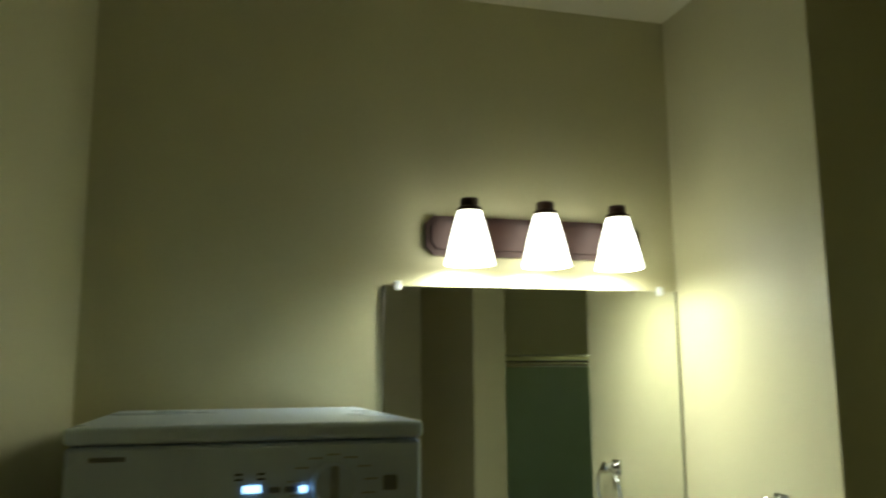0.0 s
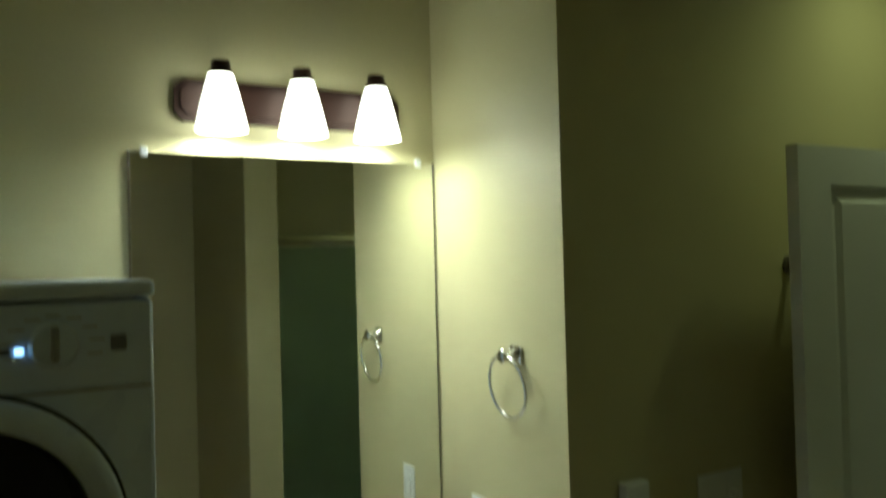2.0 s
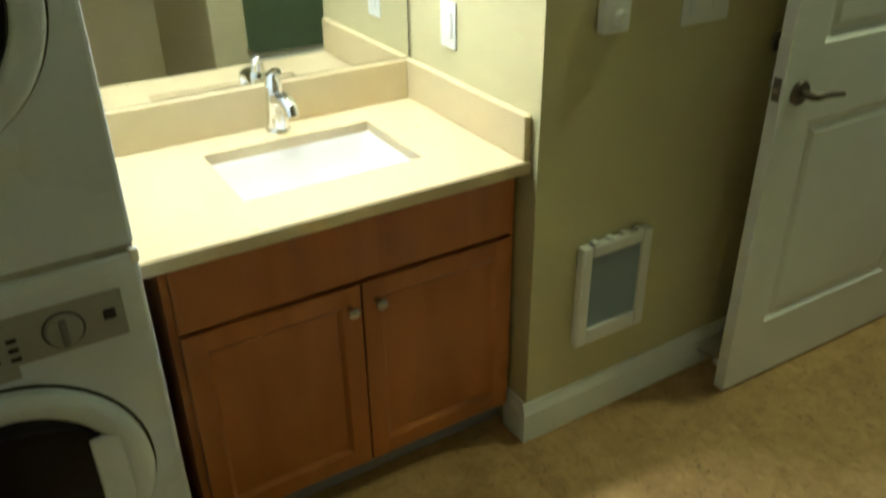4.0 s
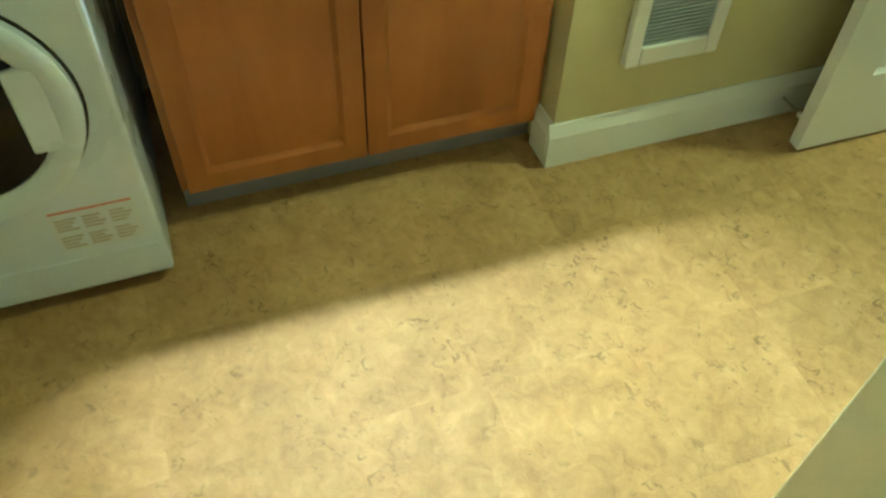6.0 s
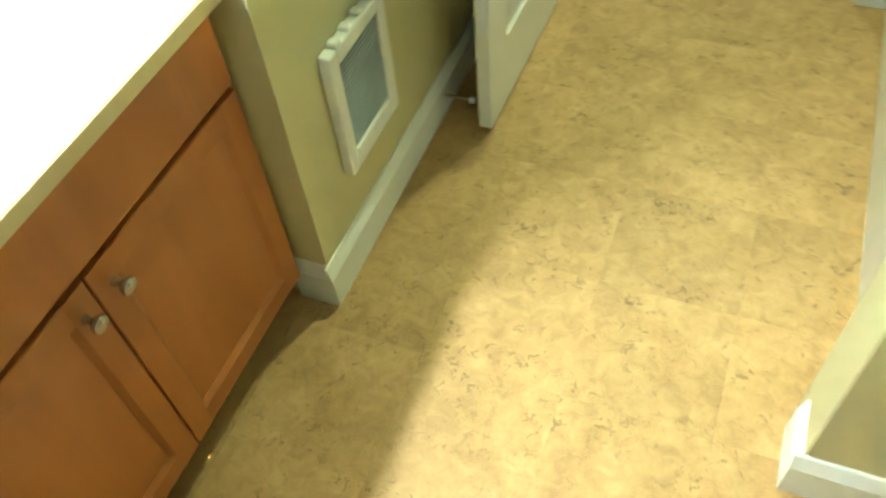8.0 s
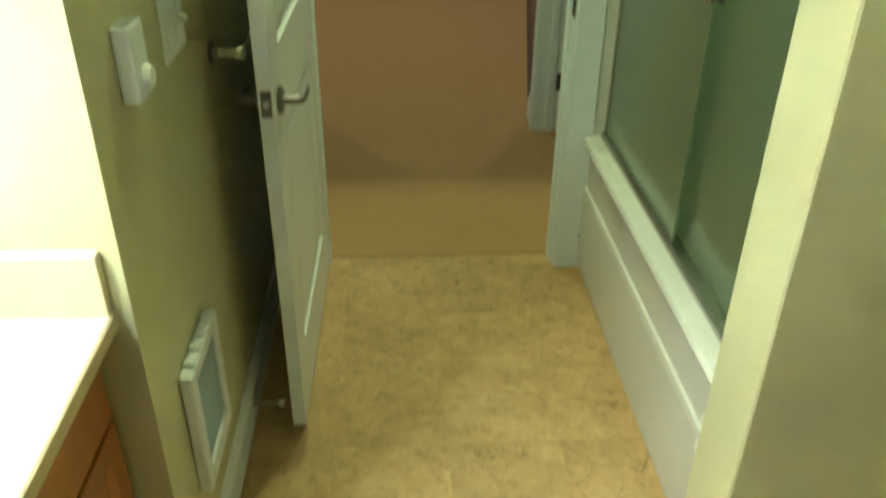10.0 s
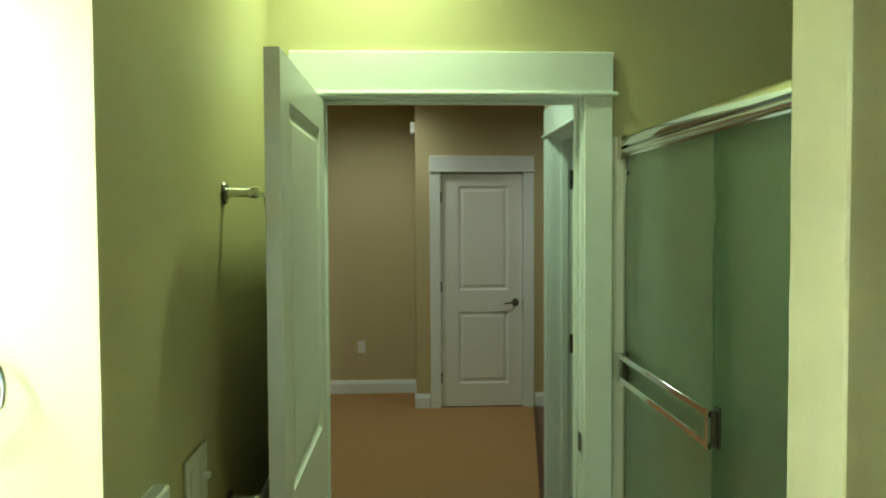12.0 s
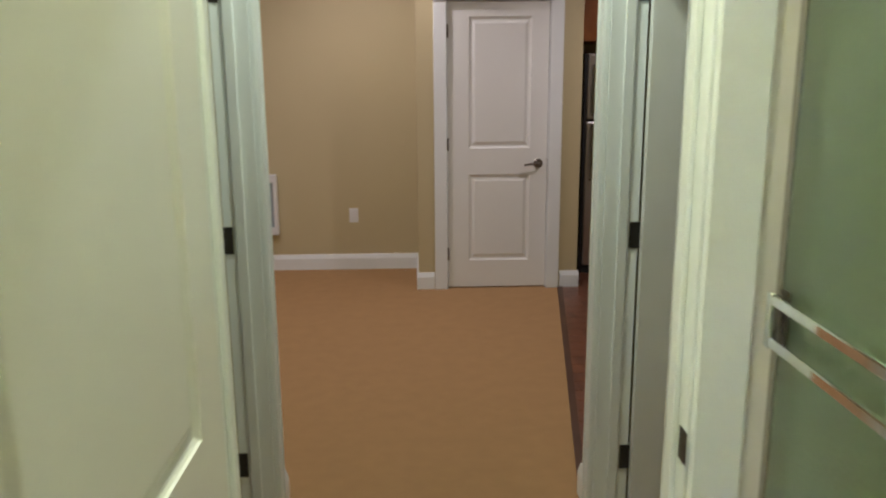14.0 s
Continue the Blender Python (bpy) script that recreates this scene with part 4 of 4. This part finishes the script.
for z in (1.232, 1.16):
    part("towel_rail", box(hx - 0.005, hx + 0.004, 0.637, 1.405, z - 0.009, z + 0.009, 0.002), CHROME, sd, "flat chrome towel rail")

# ---- lamps in the ceilings, smoke alarm ----


def can_light(x, y, z, mat, baffle=False):
    root = thing("ceiling_light", "round recessed ceiling light with a white trim ring, some added as fill", "ceiling light", group="recessed ceiling lights")
    part("trim_ring", lathe([(0.062, z - 0.001), (0.09, z - 0.001), (0.092, z - 0.006), (0.07, z - 0.011), (0.062, z - 0.008)], (x, y, 0), "z", 40, closed=True), TRIM, root, smooth=True)
    if baffle:
        part("baffle", lathe([(0.0625, z - 0.009), (0.0595, z + 0.0), (0.0555, z + 0.06), (0.0535, z + 0.06), (0.0575, z + 0.0), (0.0605, z - 0.009)], (x, y, 0), "z", 40, closed=True), BLACK, root, "black inner baffle", True)
        z += 0.062
    part("lens", lathe([(0.001, z - 0.003), (0.052, z - 0.003), (0.052, z - 0.001)], (x, y, 0), "z", 40), mat, root, "lit round lens")


can_light(LX, LY, H, LENSG, True)
# all but the first can are made up to house the fill lamps
for x, y in ((0.1, 5.5), (-1.2, 4.6), (0.55, 2.3), (1.9, 4.6)):
    can_light(x, y, HR, LENS)
vf = thing("exhaust_fan", "white square ceiling exhaust fan with a dark slotted grille", "exhaust fan")
F0, F1, G0, G1 = 0.26, 0.54, 0.605, 0.885
for r in ((F0, F1, G0, G0 + 0.035), (F0, F1, G1 - 0.035, G1), (F0, F0 + 0.035, G0 + 0.035, G1 - 0.035), (F1 - 0.035, F1, G0 + 0.035, G1 - 0.035)):
    part("frame_bar", box(*r, H - 0.016, H - 0.0005, 0.004), PLASTIC, vf)
part("backing", box(F0 + 0.035, F1 - 0.035, G0 + 0.035, G1 - 0.035, H - 0.004, H - 0.0005), BLACK, vf, "dark fan opening")
for k in range(9):
    yy = G0 + 0.05 + k * 0.0225
    part("slat", box(F0 + 0.035, F1 - 0.035, yy - 0.003, yy + 0.003, H - 0.013, H - 0.005), GREYPL, vf)
sa = thing("smoke_alarm", "white smoke alarm on the closet wall corner", "smoke alarm")
part("body", box(0.482, 0.5245, 5.94, 6.06, 2.40, 2.5, 0.01, seg=2), PLASTIC, sa)
rh = thing("wall_heater", "white wall heater low on the rear living room wall", "wall heater")
for r in ((-0.83, -0.8, 6.47, 6.5295, 0.3, 0.78), (-0.615, -0.585, 6.47, 6.5295, 0.3, 0.78), (-0.8, -0.615, 6.47, 6.5295, 0.3, 0.36), (-0.8, -0.615, 6.47, 6.5295, 0.72, 0.78)):
    part("housing_bar", box(*r, 0.006, seg=2), PLASTIC, rh)
part("grille", box(-0.8, -0.615, 6.50, 6.5295, 0.36, 0.72), GRILLE, rh, "grey grille")

# ---- kitchen corner ----
kf = thing("kitchen_floor", "dark reddish wood plank kitchen floor", "wood floor")
kf["kind"] = "structure"
part("underlay", prism([(1.135, 2.95), (4.19, 2.95), (4.19, 7.69), (1.72, 7.69), (1.72, 5.875), (1.56, 5.875)], 0.002, 0.005, "z"), KITWOOD, kf)
k = 0
y = 2.96
while y < 6.3:
    x0 = 1.135 + (y + 0.06 - 2.95) * 0.1473 + 0.015
    if y > 5.76:
        x0 = 1.72
    for j in range(2):
        a = x0 if j == 0 else x0 + 0.7 + 0.23 * (k % 3)
        b = x0 + 0.7 + 0.23 * (k % 3) - 0.002 if j == 0 else x0 + 2.0
        part("plank", box(a, min(b, 4.15), y, y + 0.118, 0.005, 0.009, 0.001), KITWOOD, kf)
    y += 0.12
    k += 1
part("threshold_strip", prism([(1.123, 2.95), (1.155, 2.95), (1.585, 5.875), (1.548, 5.875)], 0.002, 0.011, "z"), wood("dark_strip", (0.05, 0.02, 0.01), (0.09, 0.04, 0.02), 0.4), kf, "dark wood edge strip")

fr = thing("refrigerator", "stainless steel top-freezer refrigerator with black sides", "refrigerator")
part("cabinet", box(1.775, 2.5, 6.3, 7, 0.03, 1.69, 0.004), BLACK, fr, "black cabinet sides")
part("base_grille", box(1.785, 2.49, 6.26, 6.3, 0.0, 0.06), BLACK, fr, "black base grille")
part("lower_door", box(1.80, 2.497, 6.235, 6.295, 0.075, 1.19, 0.012, seg=2), STEEL, fr, "stainless lower door")
part("freezer_door", box(1.80, 2.497, 6.235, 6.295, 1.205, 1.69, 0.012, seg=2), STEEL, fr, "stainless freezer door")
part("door_gasket", box(1.778, 1.80, 6.24, 6.3, 0.06, 1.69), BLACK, fr)
for z0, z1 in ((0.75, 1.16), (1.24, 1.6)):
    part("handle", tube([(1.845, 6.235, z0), (1.845, 6.19, z0 + 0.02), (1.845, 6.185, (z0 + z1) / 2), (1.845, 6.19, z1 - 0.02), (1.845, 6.235, z1)], 0.011, 12), BRUSH, fr, smooth=True)
kc = thing("wall_cabinet", "cinnamon-stained wooden wall cabinet over the refrigerator", "cabinet")
part("body", box(1.72, 2.6, 6.4, 7.1, 1.78, 2.5, 0.002), CABINET, kc)
for x0, x1 in ((1.725, 2.158), (2.162, 2.595)):
    d = part("cabinet_door", boxes((x0, x0 + 0.06, 6.38, 6.399, 1.785, 2.495), (x1 - 0.06, x1, 6.38, 6.399, 1.785, 2.495), (x0 + 0.06, x1 - 0.06, 6.38, 6.399, 1.785, 1.845), (x0 + 0.06, x1 - 0.06, 6.38, 6.399, 2.435, 2.495), bevel=0.0015), CABINET, kc)
    part("panel", box(x0 + 0.056, x1 - 0.056, 6.388, 6.398, 1.84, 2.44), CABINET, d)
part("hanging_rail", box(1.72, 2.6, 7.1, 7.7, 2.3, 2.48), CABINET, kc)

# ---- floor tiles ----
S = 0.305
cuts = {}


def tile_mesh(w, d):
    key = (round(w, 3), round(d, 3))
    if key not in cuts:
        bm = box(-w / 2, w / 2, -d / 2, d / 2, -0.005, 0.0)
        me = bpy.data.meshes.new("floor_tile")
        bm.to_mesh(me)
        bm.free()
        me.materials.append(VINYL)
        cuts[key] = me
    return cuts[key]


for i in range(-4, 8):
    for j in range(-9, 6):
        x0, x1 = max(0.24 + i * S, XM), min(0.24 + (i + 1) * S, XR)
        y0, y1 = max(-0.07 + j * S, YB), min(-0.07 + (j + 1) * S, 1.532)
        if x1 - x0 < 0.02 or y1 - y0 < 0.02:
            continue
        t = new("floor_tile", tile_mesh(x1 - x0 - 0.0002, y1 - y0 - 0.0002))
        t.parent = FLOOR
        t.location = ((x0 + x1) / 2, (y0 + y1) / 2, 0.0)
